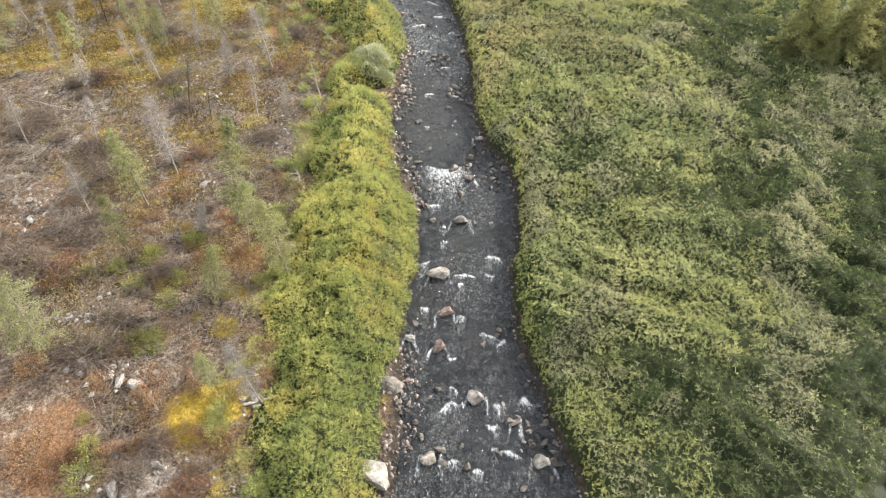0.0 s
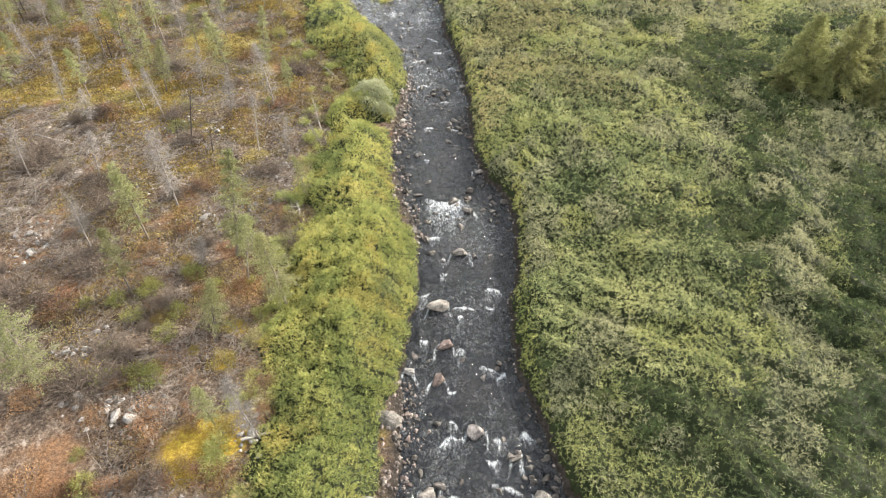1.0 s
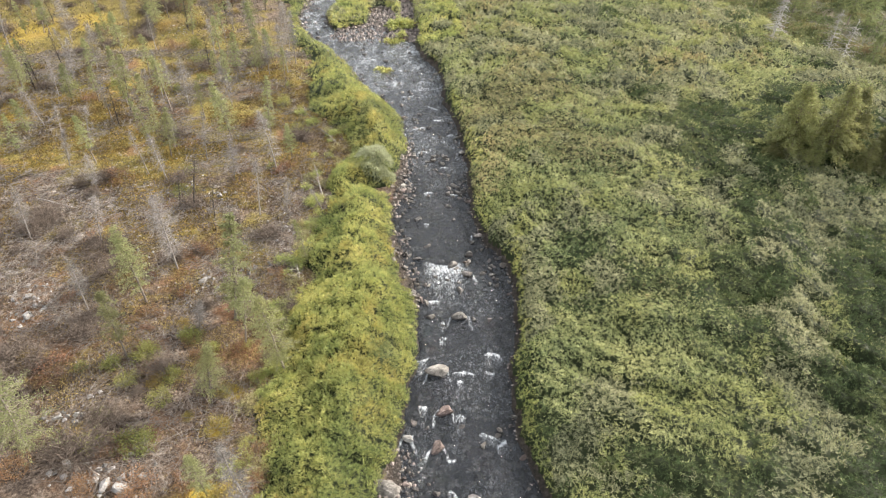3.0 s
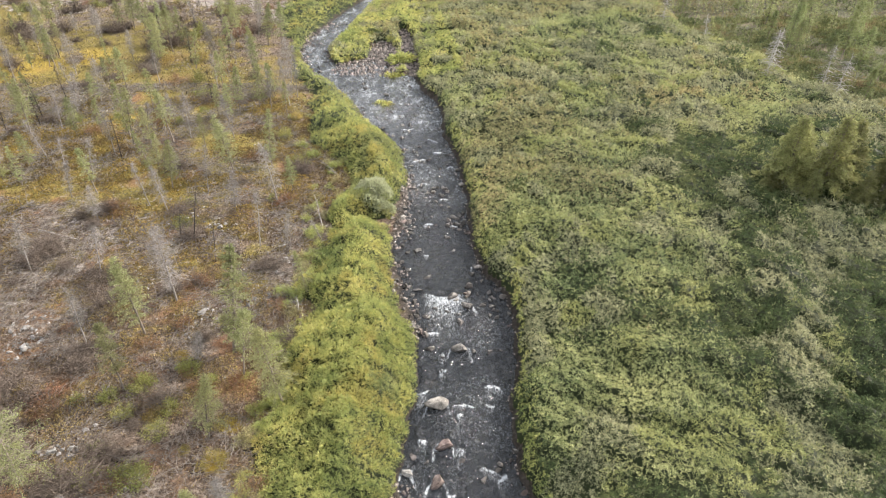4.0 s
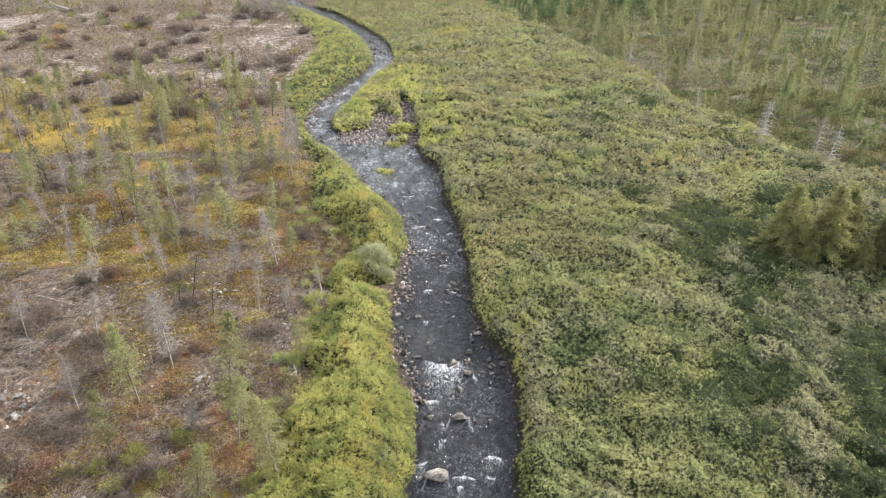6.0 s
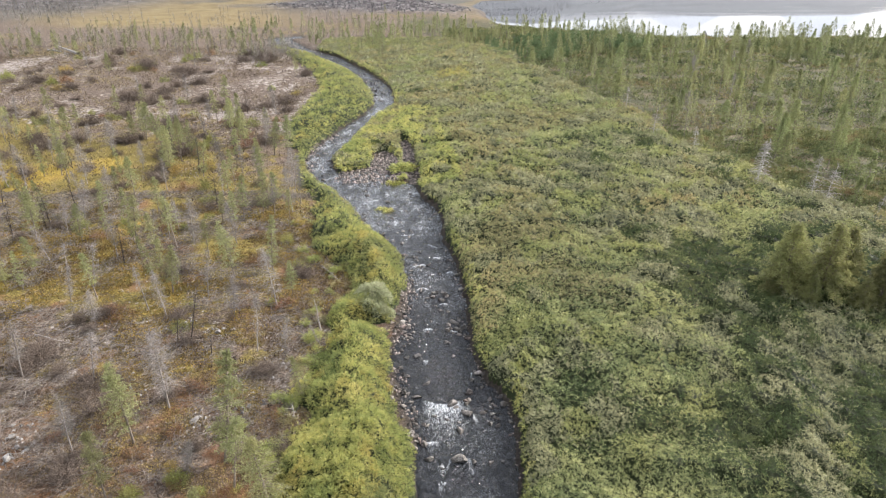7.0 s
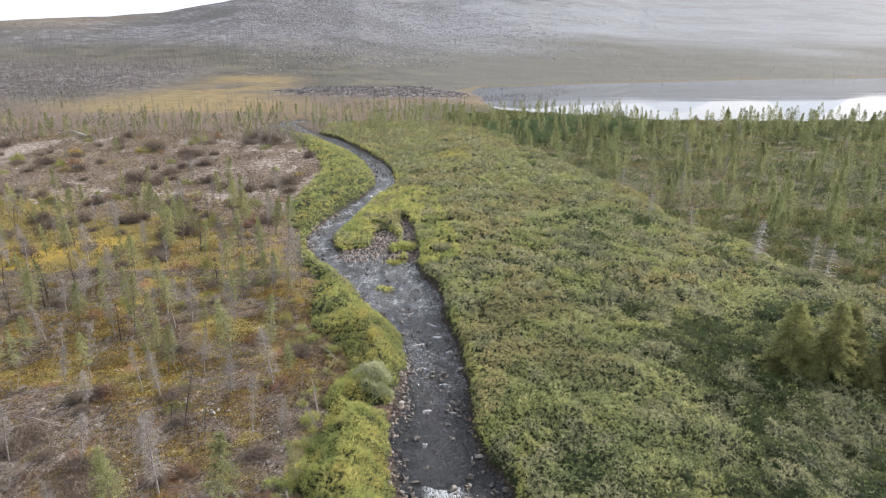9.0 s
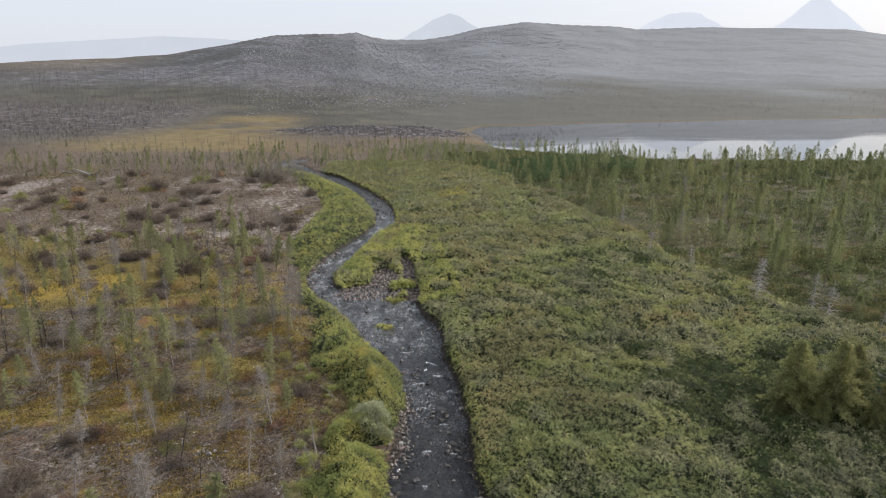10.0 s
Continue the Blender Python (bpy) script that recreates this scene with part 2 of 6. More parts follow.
# ---------------------------------------------------------------- materials
class Nodes:
    """A small hand for node materials."""

    def __init__(self, name):
        self.mat = bpy.data.materials.new(name)
        self.mat.use_nodes = True
        self.tree = self.mat.node_tree
        self.tree.nodes.clear()
        self.out = self.add("ShaderNodeOutputMaterial")
        self.place = self.add("ShaderNodeNewGeometry").outputs["Position"]

    def add(self, kind, **values):
        node = self.tree.nodes.new(kind)
        for key, value in values.items():
            setattr(node, key, value)
        return node

    def join(self, a, b):
        if hasattr(a, "is_output"):
            self.tree.links.new(a, b)
        else:
            b.default_value = a

    def noise(self, scale, detail=4, rough=0.6, vector=None, stretch=None, twist=0.0):
        n = self.add("ShaderNodeTexNoise")
        n.inputs["Scale"].default_value, n.inputs["Detail"].default_value, n.inputs["Roughness"].default_value = scale, detail, rough
        n.inputs["Distortion"].default_value = twist
        src = vector if vector is not None else self.place
        if stretch:
            m = self.add("ShaderNodeMapping")
            m.inputs["Scale"].default_value = stretch
            self.join(src, m.inputs["Vector"])
            src = m.outputs[0]
        self.join(src, n.inputs["Vector"])
        return n.outputs["Fac"]

    def ramp(self, fac, stops):
        r = self.add("ShaderNodeValToRGB")
        el = r.color_ramp.elements
        while len(el) < len(stops):
            el.new(0.5)
        for e, (at, colour) in zip(el, stops):
            e.position, e.color = at, (*colour, 1)
        self.join(fac, r.inputs[0])
        return r.outputs[0]

    def level(self, fac, a, b):
        m = self.add("ShaderNodeMapRange", interpolation_type="SMOOTHSTEP")
        m.inputs["From Min"].default_value, m.inputs["From Max"].default_value = a, b
        self.join(fac, m.inputs["Value"])
        return m.outputs["Result"]

    def math(self, op, a, b):
        m = self.add("ShaderNodeMath", operation=op)
        self.join(a, m.inputs[0])
        self.join(b, m.inputs[1])
        return m.outputs[0]

    def mix(self, fac, a, b):
        m = self.add("ShaderNodeMix", data_type="RGBA")
        self.join(fac, m.inputs[0])
        self.join(a if hasattr(a, "is_output") else (*a, 1), m.inputs[6])
        self.join(b if hasattr(b, "is_output") else (*b, 1), m.inputs[7])
        return m.outputs[2]

    def attribute(self, name):
        return self.add("ShaderNodeAttribute", attribute_name=name).outputs["Fac"]

    def vary(self, colour, fac, low, high, hue=0.0):
        """Brightness and hue of a colour spread by a random number."""
        h = self.add("ShaderNodeHueSaturation")
        m = self.add("ShaderNodeMapRange")
        m.inputs["To Min"].default_value, m.inputs["To Max"].default_value = low, high
        self.join(fac, m.inputs["Value"])
        self.join(m.outputs["Result"], h.inputs["Value"])
        if hue:
            q = self.add("ShaderNodeMapRange")
            q.inputs["To Min"].default_value, q.inputs["To Max"].default_value = 0.5 - hue, 0.5 + hue
            self.join(self.math("FRACT", self.math("MULTIPLY", fac, 7.31), 0.0), q.inputs["Value"])
            self.join(q.outputs["Result"], h.inputs["Hue"])
        self.join(colour, h.inputs["Color"])
        return h.outputs[0]

    def bump(self, height, strength, distance, normal=None):
        b = self.add("ShaderNodeBump")
        b.inputs["Strength"].default_value, b.inputs["Distance"].default_value = strength, distance
        self.join(height, b.inputs["Height"])
        if normal is not None:
            self.join(normal, b.inputs["Normal"])
        return b.outputs[0]

    def finish(self, colour, rough=0.8, normal=None, through_light=0.0, specular=0.3):
        p = self.add("ShaderNodeBsdfPrincipled")
        self.join(colour if hasattr(colour, "is_output") else (*colour, 1), p.inputs["Base Color"])
        self.join(rough, p.inputs["Roughness"])
        p.inputs["Specular IOR Level"].default_value = specular
        if normal is not None:
            self.join(normal, p.inputs["Normal"])
        shader = p.outputs[0]
        if through_light:
            t = self.add("ShaderNodeBsdfTranslucent")
            self.join(colour, t.inputs["Color"])
            m = self.add("ShaderNodeMixShader")
            m.inputs[0].default_value = through_light
            self.join(shader, m.inputs[1])
            self.join(t.outputs[0], m.inputs[2])
            shader = m.outputs[0]
        self.join(shader, self.out.inputs["Surface"])
        return self.mat


def leaf_material(name, stops, patch=0.25, spread=(0.6, 1.35), hue=0.02, through_light=0.35, local=False):
    n = Nodes(name)
    island = n.add("ShaderNodeNewGeometry").outputs["Random Per Island"]
    wide = n.noise(patch, 3, 0.55)
    fine = n.noise(patch * 7, 2, 0.5)
    broad = n.noise(patch * 0.22, 3, 0.5)
    tone = n.math("ADD", n.math("ADD", n.math("MULTIPLY", wide, 0.42), n.math("MULTIPLY", fine, 0.32)), n.math("MULTIPLY", broad, 0.26))
    colour = n.ramp(tone, stops)
    if local:
        own = n.add("ShaderNodeObjectInfo").outputs["Random"]
        colour = n.vary(colour, own, 0.75, 1.25, 0.012)
    colour = n.vary(colour, island, spread[0], spread[1], hue)
    return n.finish(colour, 0.65, None, through_light, 0.12)


def wood_material(name, dark, light):
    n = Nodes(name)
    own = n.add("ShaderNodeObjectInfo").outputs["Random"]
    grain = n.noise(9, 4, 0.7, stretch=(6, 6, 0.8))
    colour = n.vary(n.ramp(grain, [(0.3, dark), (0.7, light)]), own, 0.7, 1.25)
    return n.finish(colour, 0.85, n.bump(grain, 0.6, 0.02))


def stone_material(name, dark, mid, light, wet=False, waterline=False):
    n = Nodes(name)
    own = n.add("ShaderNodeObjectInfo").outputs["Random"]
    a, b = n.noise(2.2, 5, 0.65), n.noise(17, 3, 0.6)
    tone = n.math("ADD", n.math("MULTIPLY", a, 0.65), n.math("MULTIPLY", b, 0.35))
    colour = n.vary(n.ramp(tone, [(0.38, dark), (0.5, mid), (0.62, light)]), own, 0.6, 1.35, 0.015)
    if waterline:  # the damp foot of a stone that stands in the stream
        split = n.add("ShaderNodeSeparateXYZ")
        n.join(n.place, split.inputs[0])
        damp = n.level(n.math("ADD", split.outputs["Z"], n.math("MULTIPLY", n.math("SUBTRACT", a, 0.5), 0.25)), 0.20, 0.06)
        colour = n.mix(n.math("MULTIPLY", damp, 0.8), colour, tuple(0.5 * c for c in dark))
    return n.finish(colour, 0.35 if wet else 0.8, n.bump(tone, 1.0, 0.12), 0, 0.4)


def ground_material():
    n = Nodes("heath_ground")
    grain = n.noise(5.5, 6, 0.75)
    patch = n.noise(0.55, 5, 0.65)
    wide = n.noise(0.09, 4, 0.6)
    clod = n.noise(1.6, 5, 0.7)
    dark = n.ramp(n.math("ADD", n.math("MULTIPLY", grain, 0.6), n.math("MULTIPLY", clod, 0.4)), [(0.39, (0.020, 0.015, 0.012)), (0.5, (0.10, 0.074, 0.056)), (0.61, (0.26, 0.21, 0.168))])
    moss = n.ramp(grain, [(0.34, (0.040, 0.033, 0.012)), (0.5, (0.15, 0.118, 0.034)), (0.66, (0.29, 0.225, 0.066))])
    lichen = n.ramp(n.math("ADD", n.math("MULTIPLY", grain, 0.5), n.math("MULTIPLY", clod, 0.5)), [(0.38, (0.055, 0.043, 0.037)), (0.49, (0.19, 0.16, 0.14)), (0.60, (0.42, 0.38, 0.34))])
    colour = n.mix(n.level(n.math("ADD", patch, n.math("MULTIPLY", n.attribute("moss"), 0.6)), 0.60, 0.80), dark, moss)
    streak = n.noise(0.8, 5, 0.7)
    colour = n.mix(n.level(n.math("ADD", streak, n.math("MULTIPLY", n.attribute("lichen"), 0.5)), 0.66, 0.80), colour, lichen)
    rusty = n.ramp(grain, [(0.34, (0.085, 0.046, 0.027)), (0.62, (0.25, 0.142, 0.075))])
    colour = n.mix(n.math("MULTIPLY", n.level(n.noise(0.23, 4, 0.6), 0.50, 0.70), n.attribute("rust")), colour, rusty)
    carpet = n.ramp(grain, [(0.34, (0.17, 0.105, 0.022)), (0.5, (0.30, 0.205, 0.035)), (0.64, (0.40, 0.31, 0.05))])
    colour = n.mix(n.attribute("carpet"), colour, carpet)
    gold = n.ramp(n.noise(0.12, 5, 0.6), [(0.3, (0.13, 0.10, 0.04)), (0.55, (0.205, 0.155, 0.07)), (0.75, (0.22, 0.19, 0.09))])
    colour = n.mix(n.attribute("meadow"), colour, gold)
    hazy_scree = n.add("ShaderNodeTexVoronoi")
    hazy_scree.inputs["Scale"].default_value = 0.16
    n.join(n.place, hazy_scree.inputs["Vector"])
    speck = n.math("ADD", n.math("MULTIPLY", hazy_scree.outputs["Distance"], 0.30), n.math("MULTIPLY", n.noise(0.05, 8, 0.80), 0.78))
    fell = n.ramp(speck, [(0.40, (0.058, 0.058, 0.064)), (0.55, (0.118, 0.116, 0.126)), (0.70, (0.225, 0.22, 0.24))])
    # this paler ramp puts the missing haze into the stone colour
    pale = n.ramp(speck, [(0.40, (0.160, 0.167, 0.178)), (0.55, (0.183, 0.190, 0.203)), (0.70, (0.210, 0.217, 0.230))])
    fell = n.mix(n.attribute("hazy_scree"), fell, pale)
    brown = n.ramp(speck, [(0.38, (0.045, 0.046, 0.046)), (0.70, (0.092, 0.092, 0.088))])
    fell = n.mix(n.math("MULTIPLY", n.level(n.noise(0.006, 6, 0.65), 0.44, 0.62), n.math("SUBTRACT", 1.0, n.math("MULTIPLY", n.attribute("hazy_scree"), 0.75))), fell, brown)
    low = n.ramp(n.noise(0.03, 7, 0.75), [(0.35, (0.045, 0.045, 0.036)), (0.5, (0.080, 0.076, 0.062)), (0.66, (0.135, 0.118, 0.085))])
    # the same painted haze pales the lower slopes
    low = n.mix(n.math("MULTIPLY", n.attribute("hazy_scree"), 0.75), low, (0.098, 0.096, 0.086))
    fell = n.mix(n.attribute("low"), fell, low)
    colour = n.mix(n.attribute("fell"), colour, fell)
    colour = n.mix(n.attribute("burnt"), colour, n.ramp(n.noise(0.22, 6, 0.75), [(0.36, (0.034, 0.028, 0.028)), (0.50, (0.085, 0.074, 0.074)), (0.62, (0.24, 0.22, 0.215))]))
    green = n.ramp(n.noise(0.3, 5, 0.7), [(0.3, (0.03, 0.034, 0.018)), (0.48, (0.068, 0.066, 0.036)), (0.6, (0.105, 0.086, 0.05)), (0.74, (0.15, 0.125, 0.09))])
    colour = n.mix(n.attribute("wood"), colour, green)
    bed = n.ramp(n.noise(4, 5, 0.7), [(0.35, (0.012, 0.010, 0.009)), (0.55, (0.036, 0.030, 0.025)), (0.75, (0.10, 0.083, 0.07))])
    colour = n.mix(n.attribute("bed"), colour, bed)
    relief = n.math("ADD", n.math("MULTIPLY", grain, 0.4), patch)
    return n.finish(colour, 0.9, n.bump(relief, 1.0, 0.32), 0, 0.15)


def river_material():
    n = Nodes("river_water")
    ripple = n.noise(2.6, 4, 0.6, stretch=(1.2, 0.9, 1), twist=0.8)
    fine = n.noise(9, 3, 0.6, stretch=(1.2, 0.9, 1))
    swell = n.noise(0.9, 3, 0.55, stretch=(1.2, 0.9, 1), twist=0.6)
    height = n.math("ADD", n.math("ADD", ripple, n.math("MULTIPLY", fine, 0.3)), n.math("MULTIPLY", swell, 1.4))
    lace = n.noise(3.2, 6, 0.72, stretch=(1.25, 0.8, 1), twist=1.6)
    froth = n.noise(15, 4, 0.7)
    torn = n.noise(4.5, 5, 0.65, stretch=(1.9, 0.55, 1), twist=0.9)
    broken = n.math("ADD", n.math("MULTIPLY", lace, 0.45), n.math("ADD", n.math("MULTIPLY", torn, 0.42), n.math("MULTIPLY", froth, 0.13)))
    foam = n.level(n.math("MULTIPLY", n.attribute("foam"), n.math("ADD", 0.30, n.math("MULTIPLY", n.level(broken, 0.33, 0.68), 1.35))), 0.32, 1.40)
    thread = n.noise(1.9, 4, 0.6, stretch=(1.0, 1.25, 1), twist=1.4)
    ridge = n.math("SUBTRACT", 1.0, n.math("ABSOLUTE", n.math("SUBTRACT", n.math("MULTIPLY", thread, 2.0), 1.0), 0.0))
    # thin white crests; upstream they also paint in sky gleam
    wisp = n.math("MULTIPLY", n.math("MULTIPLY", n.level(ridge, 0.84, 1.0), n.attribute("lively")), n.level(broken, 0.45, 0.60))
    foam = n.math("MAXIMUM", foam, n.math("MULTIPLY", wisp, 0.17))
    # bed tones are tinted blue to carry sky reflection in the colour
    stones = n.ramp(n.noise(1.3, 8, 0.78), [(0.36, (0.003, 0.004, 0.0055)), (0.50, (0.009, 0.011, 0.0145)), (0.68, (0.042, 0.041, 0.041))])
    colour = n.mix(n.math("MULTIPLY", foam, 0.82), stones, (0.56, 0.59, 0.62))
    rough = n.math("ADD", 0.09, n.math("MULTIPLY", foam, 0.6))
    return n.finish(colour, rough, n.bump(height, 1.0, 0.30), 0, 0.48)


def lake_material():
    n = Nodes("lake_water")
    ripple = n.noise(0.5, 4, 0.6, stretch=(0.6, 2.5, 1))
    breeze = n.noise(0.012, 3, 0.5, stretch=(0.5, 2, 1))
    rough = n.math("ADD", 0.02, n.math("MULTIPLY", n.level(breeze, 0.5, 0.66), 0.05))
    return n.finish((0.012, 0.016, 0.02), rough, n.bump(ripple, 0.025, 0.02), 0, 0.5)


M_GROUND, M_RIVER, M_LAKE = ground_material(), river_material(), lake_material()
M_WILLOW = leaf_material("willow_leaves", [(0.4, (0.201, 0.232, 0.108)), (0.47, (0.297, 0.319, 0.144)), (0.54, (0.382, 0.389, 0.178)), (0.61, (0.456, 0.448, 0.21))], 0.22, (0.64, 1.30), 0.003, 0.22)
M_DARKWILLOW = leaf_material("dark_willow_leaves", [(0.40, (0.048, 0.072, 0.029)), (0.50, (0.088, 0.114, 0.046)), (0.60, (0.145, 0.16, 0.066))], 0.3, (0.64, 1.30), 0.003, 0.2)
M_STRIP = leaf_material("bank_willow_leaves", [(0.4, (0.231, 0.27, 0.0954)), (0.47, (0.352, 0.369, 0.127)), (0.54, (0.462, 0.446, 0.155)), (0.62, (0.517, 0.462, 0.172))], 0.4, (0.72, 1.3), 0.006, 0.32)
M_LIMEWILLOW = leaf_material("lime_willow_leaves", [(0.4, (0.222, 0.247, 0.106)), (0.5, (0.314, 0.328, 0.131)), (0.6, (0.39, 0.385, 0.163))], 0.4, (0.6, 1.3), 0.006, 0.3)
M_GREYWILLOW = leaf_material("grey_willow_leaves", [(0.4, (0.18, 0.185, 0.11)), (0.5, (0.287, 0.284, 0.162)), (0.6, (0.393, 0.377, 0.219))], 0.4, (0.6, 1.4), 0.004, 0.25)
M_OLIVE = leaf_material("olive_willow_leaves", [(0.4, (0.22, 0.204, 0.103)), (0.48, (0.303, 0.275, 0.137)), (0.55, (0.374, 0.326, 0.16)), (0.62, (0.424, 0.337, 0.168))], 0.15, (0.6, 1.35), 0.004, 0.22)
M_STRIPGOLD = leaf_material("golden_willow_leaves", [(0.4, (0.284, 0.27, 0.0978)), (0.5, (0.394, 0.362, 0.115)), (0.6, (0.478, 0.405, 0.138))], 0.5, (0.75, 1.25), 0.006, 0.32)
M_STRIPCOOL = leaf_material("green_willow_leaves", [(0.4, (0.205, 0.241, 0.0862)), (0.5, (0.308, 0.332, 0.113)), (0.6, (0.417, 0.403, 0.136))], 0.5, (0.7, 1.3), 0.006, 0.3)
M_PALELOG = wood_material("bleached_wood", (0.26, 0.24, 0.22), (0.52, 0.49, 0.455))
M_SNAGTWIG = wood_material("grey_dead_twigs", (0.15, 0.135, 0.122), (0.33, 0.30, 0.275))
# near-black colour paints the shade seen between the willow leaves
M_GAPSHADE = leaf_material("willow_gap_shade", [(0.3, (0.008, 0.012, 0.005)), (0.6, (0.024, 0.031, 0.011))], 0.8, (0.9, 1.1), 0, 0)
M_PALE = leaf_material("pale_willow_leaves", [(0.3, (0.36, 0.38, 0.23)), (0.6, (0.52, 0.53, 0.34))], 0.8, (0.6, 1.2), 0.004)
M_LARCH = leaf_material("larch_needles", [(0.3, (0.20, 0.22, 0.105)), (0.5, (0.285, 0.295, 0.14)), (0.7, (0.36, 0.345, 0.16))], 0.1, (0.7, 1.25), 0.006, 0.5, True)
M_WOODLARCH = leaf_material("wood_larch_needles", [(0.3, (0.169, 0.197, 0.091)), (0.5, (0.247, 0.273, 0.12)), (0.7, (0.338, 0.337, 0.156))], 0.1, (0.7, 1.25), 0.006, 0.4, True)
M_DARKLARCH = leaf_material("clump_larch_needles", [(0.38, (0.153, 0.168, 0.0728)), (0.5, (0.22, 0.228, 0.096)), (0.62, (0.301, 0.294, 0.12))], 0.3, (0.7, 1.25), 0.006, 0.5, True)
M_RUST = leaf_material("rust_leaves", [(0.3, (0.15, 0.085, 0.05)), (0.5, (0.235, 0.135, 0.075)), (0.7, (0.32, 0.205, 0.115))], 0.9, (0.6, 1.35), 0.01, 0.3, local=True)
M_GOLD = leaf_material("gold_leaves", [(0.3, (0.22, 0.16, 0.055)), (0.5, (0.31, 0.24, 0.072)), (0.7, (0.37, 0.30, 0.095))], 0.9, (0.6, 1.35), 0.01, 0.3, local=True)
M_LIME = leaf_material("lime_leaves", [(0.3, (0.16, 0.175, 0.06)), (0.5, (0.24, 0.25, 0.08)), (0.7, (0.32, 0.30, 0.10))], 0.9, (0.6, 1.35), 0.01, 0.3, local=True)
M_HEATH = leaf_material("heath_leaves", [(0.32, (0.0636, 0.04, 0.033)), (0.43, (0.133, 0.088, 0.0582)), (0.52, (0.207, 0.15, 0.063)), (0.6, (0.292, 0.225, 0.0727)), (0.7, (0.307, 0.185, 0.0727))], 0.3, (0.38, 1.6), 0.012, 0.2)
M_MIDHEATH = leaf_material("mid_heath_leaves", [(0.36, (0.036, 0.026, 0.02)), (0.43, (0.116, 0.077, 0.0391)), (0.51, (0.209, 0.15, 0.0465)), (0.6, (0.303, 0.21, 0.0558)), (0.7, (0.319, 0.165, 0.0558))], 0.22, (0.45, 1.5), 0.012, 0.25)
M_FLOOR = leaf_material("wood_floor_leaves", [(0.4, (0.0744, 0.0976, 0.0456)), (0.47, (0.132, 0.152, 0.0672)), (0.55, (0.192, 0.195, 0.084)), (0.62, (0.24, 0.181, 0.0984))], 0.12, (0.6, 1.3), 0.008, 0.3)
M_FARHEATH = leaf_material("far_heath_leaves", [(0.4, (0.101, 0.0763, 0.0589)), (0.48, (0.16, 0.124, 0.0874)), (0.55, (0.22, 0.18, 0.095)), (0.62, (0.286, 0.212, 0.0902))], 0.15, (0.55, 1.35), 0.008, 0.2)
M_TWIG = wood_material("dry_twigs", (0.10, 0.080, 0.069), (0.37, 0.325, 0.285))
M_BROWNTWIG = wood_material("brown_twigs", (0.070, 0.052, 0.041), (0.215, 0.17, 0.135))
M_SNAG = wood_material("grey_dead_wood", (0.15, 0.133, 0.118), (0.37, 0.335, 0.30))
M_CHAR = wood_material("charred_wood", (0.018, 0.015, 0.014), (0.085, 0.07, 0.062))
M_BARK = wood_material("larch_bark", (0.10, 0.08, 0.066), (0.30, 0.255, 0.215))
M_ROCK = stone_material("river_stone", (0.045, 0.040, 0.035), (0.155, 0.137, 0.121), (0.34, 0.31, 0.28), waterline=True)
M_WET = stone_material("wet_stone", (0.022, 0.020, 0.018), (0.06, 0.052, 0.045), (0.13, 0.11, 0.095), True)
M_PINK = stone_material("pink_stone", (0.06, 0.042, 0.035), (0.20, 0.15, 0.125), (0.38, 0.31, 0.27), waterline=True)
M_PALEROCK = stone_material("pale_stone", (0.11, 0.101, 0.092), (0.25, 0.234, 0.217), (0.38, 0.362, 0.34))

# ---------------------------------------------------------------- ground, one sheet to the horizon
turns = np.concatenate([np.radians(np.arange(-44, 44.01, 0.27)), np.radians(np.arange(47, 315, 3.0))])
turns = np.append(turns, turns[0] + 2 * np.pi)
reach = np.concatenate([[0.05, 3, 6, 9], np.arange(11, 70, 0.36), 70 * np.exp(np.arange(0, 240) * math.log(4850 / 70) / 239)])
gx, gy = reach[:, None] * np.sin(turns)[None], reach[:, None] * np.cos(turns)[None]
gz = ground_height(gx, gy)
dl, dr = left_bank(gy) - gx, gx - right_bank(gy)
near_river = np.maximum(dl, dr)
lake_here = lake_depth(gx, gy)
far_off = np.hypot(gx, gy)
on_left = (dl > 0) & (gy < 330)
bed = (1 - step(0.1, 1.0, near_river)) * (gy < 250) + bar_low(gx, gy)
moss = (0.62 * step(40, 72, gy + 46 * (fbm(gx * 0.06, gy * 0.05, 57, 3) - 0.5)) * (1 - step(100, 126, gy + 30 * (fbm(gx * 0.05, gy * 0.05, 58, 3) - 0.5))) + 0.05 * step(190, 230, gy)) * on_left * (0.35 + 0.65 * step(4, 20, strip_edge(gy) - gx)) + 0.55 * (vnoise(gx * 0.05, gy * 0.05, 51) - 0.5)
lichen = 0.26 * step(102, 118, gy) * (1 - step(190, 215, gy)) * on_left + 0.22 * (1 - step(40, 60, gy)) + 0.3 * (vnoise(gx * 0.06, gy * 0.04, 52) - 0.5) + 1.0 * (fbm(gx * 0.22, gy * 0.12, 55, 3) - 0.5) * step(98, 116, gy) * on_left
bearing = gx / np.maximum(gy, 1)
mead_mid, mead_half = np.interp(gy, [262, 300, 400, 500], [-0.45, -0.41, -0.30, -0.26]), np.interp(gy, [262, 300, 400, 500], [0.15, 0.20, 0.10, 0.06])
lichen = lichen + 0.6 * np.exp(-(((gx + 12.8) / 2.6) ** 2 + ((gy - 13.2) / 1.8) ** 2))
meadow = 0.85 * np.exp(-(((bearing - mead_mid) / mead_half) ** 4)) * step(256, 285, gy) * (1 - step(455, 500, gy)) * step(0.3, 0.5, fbm(gx * 0.02, gy * 0.02, 53) + 0.13)
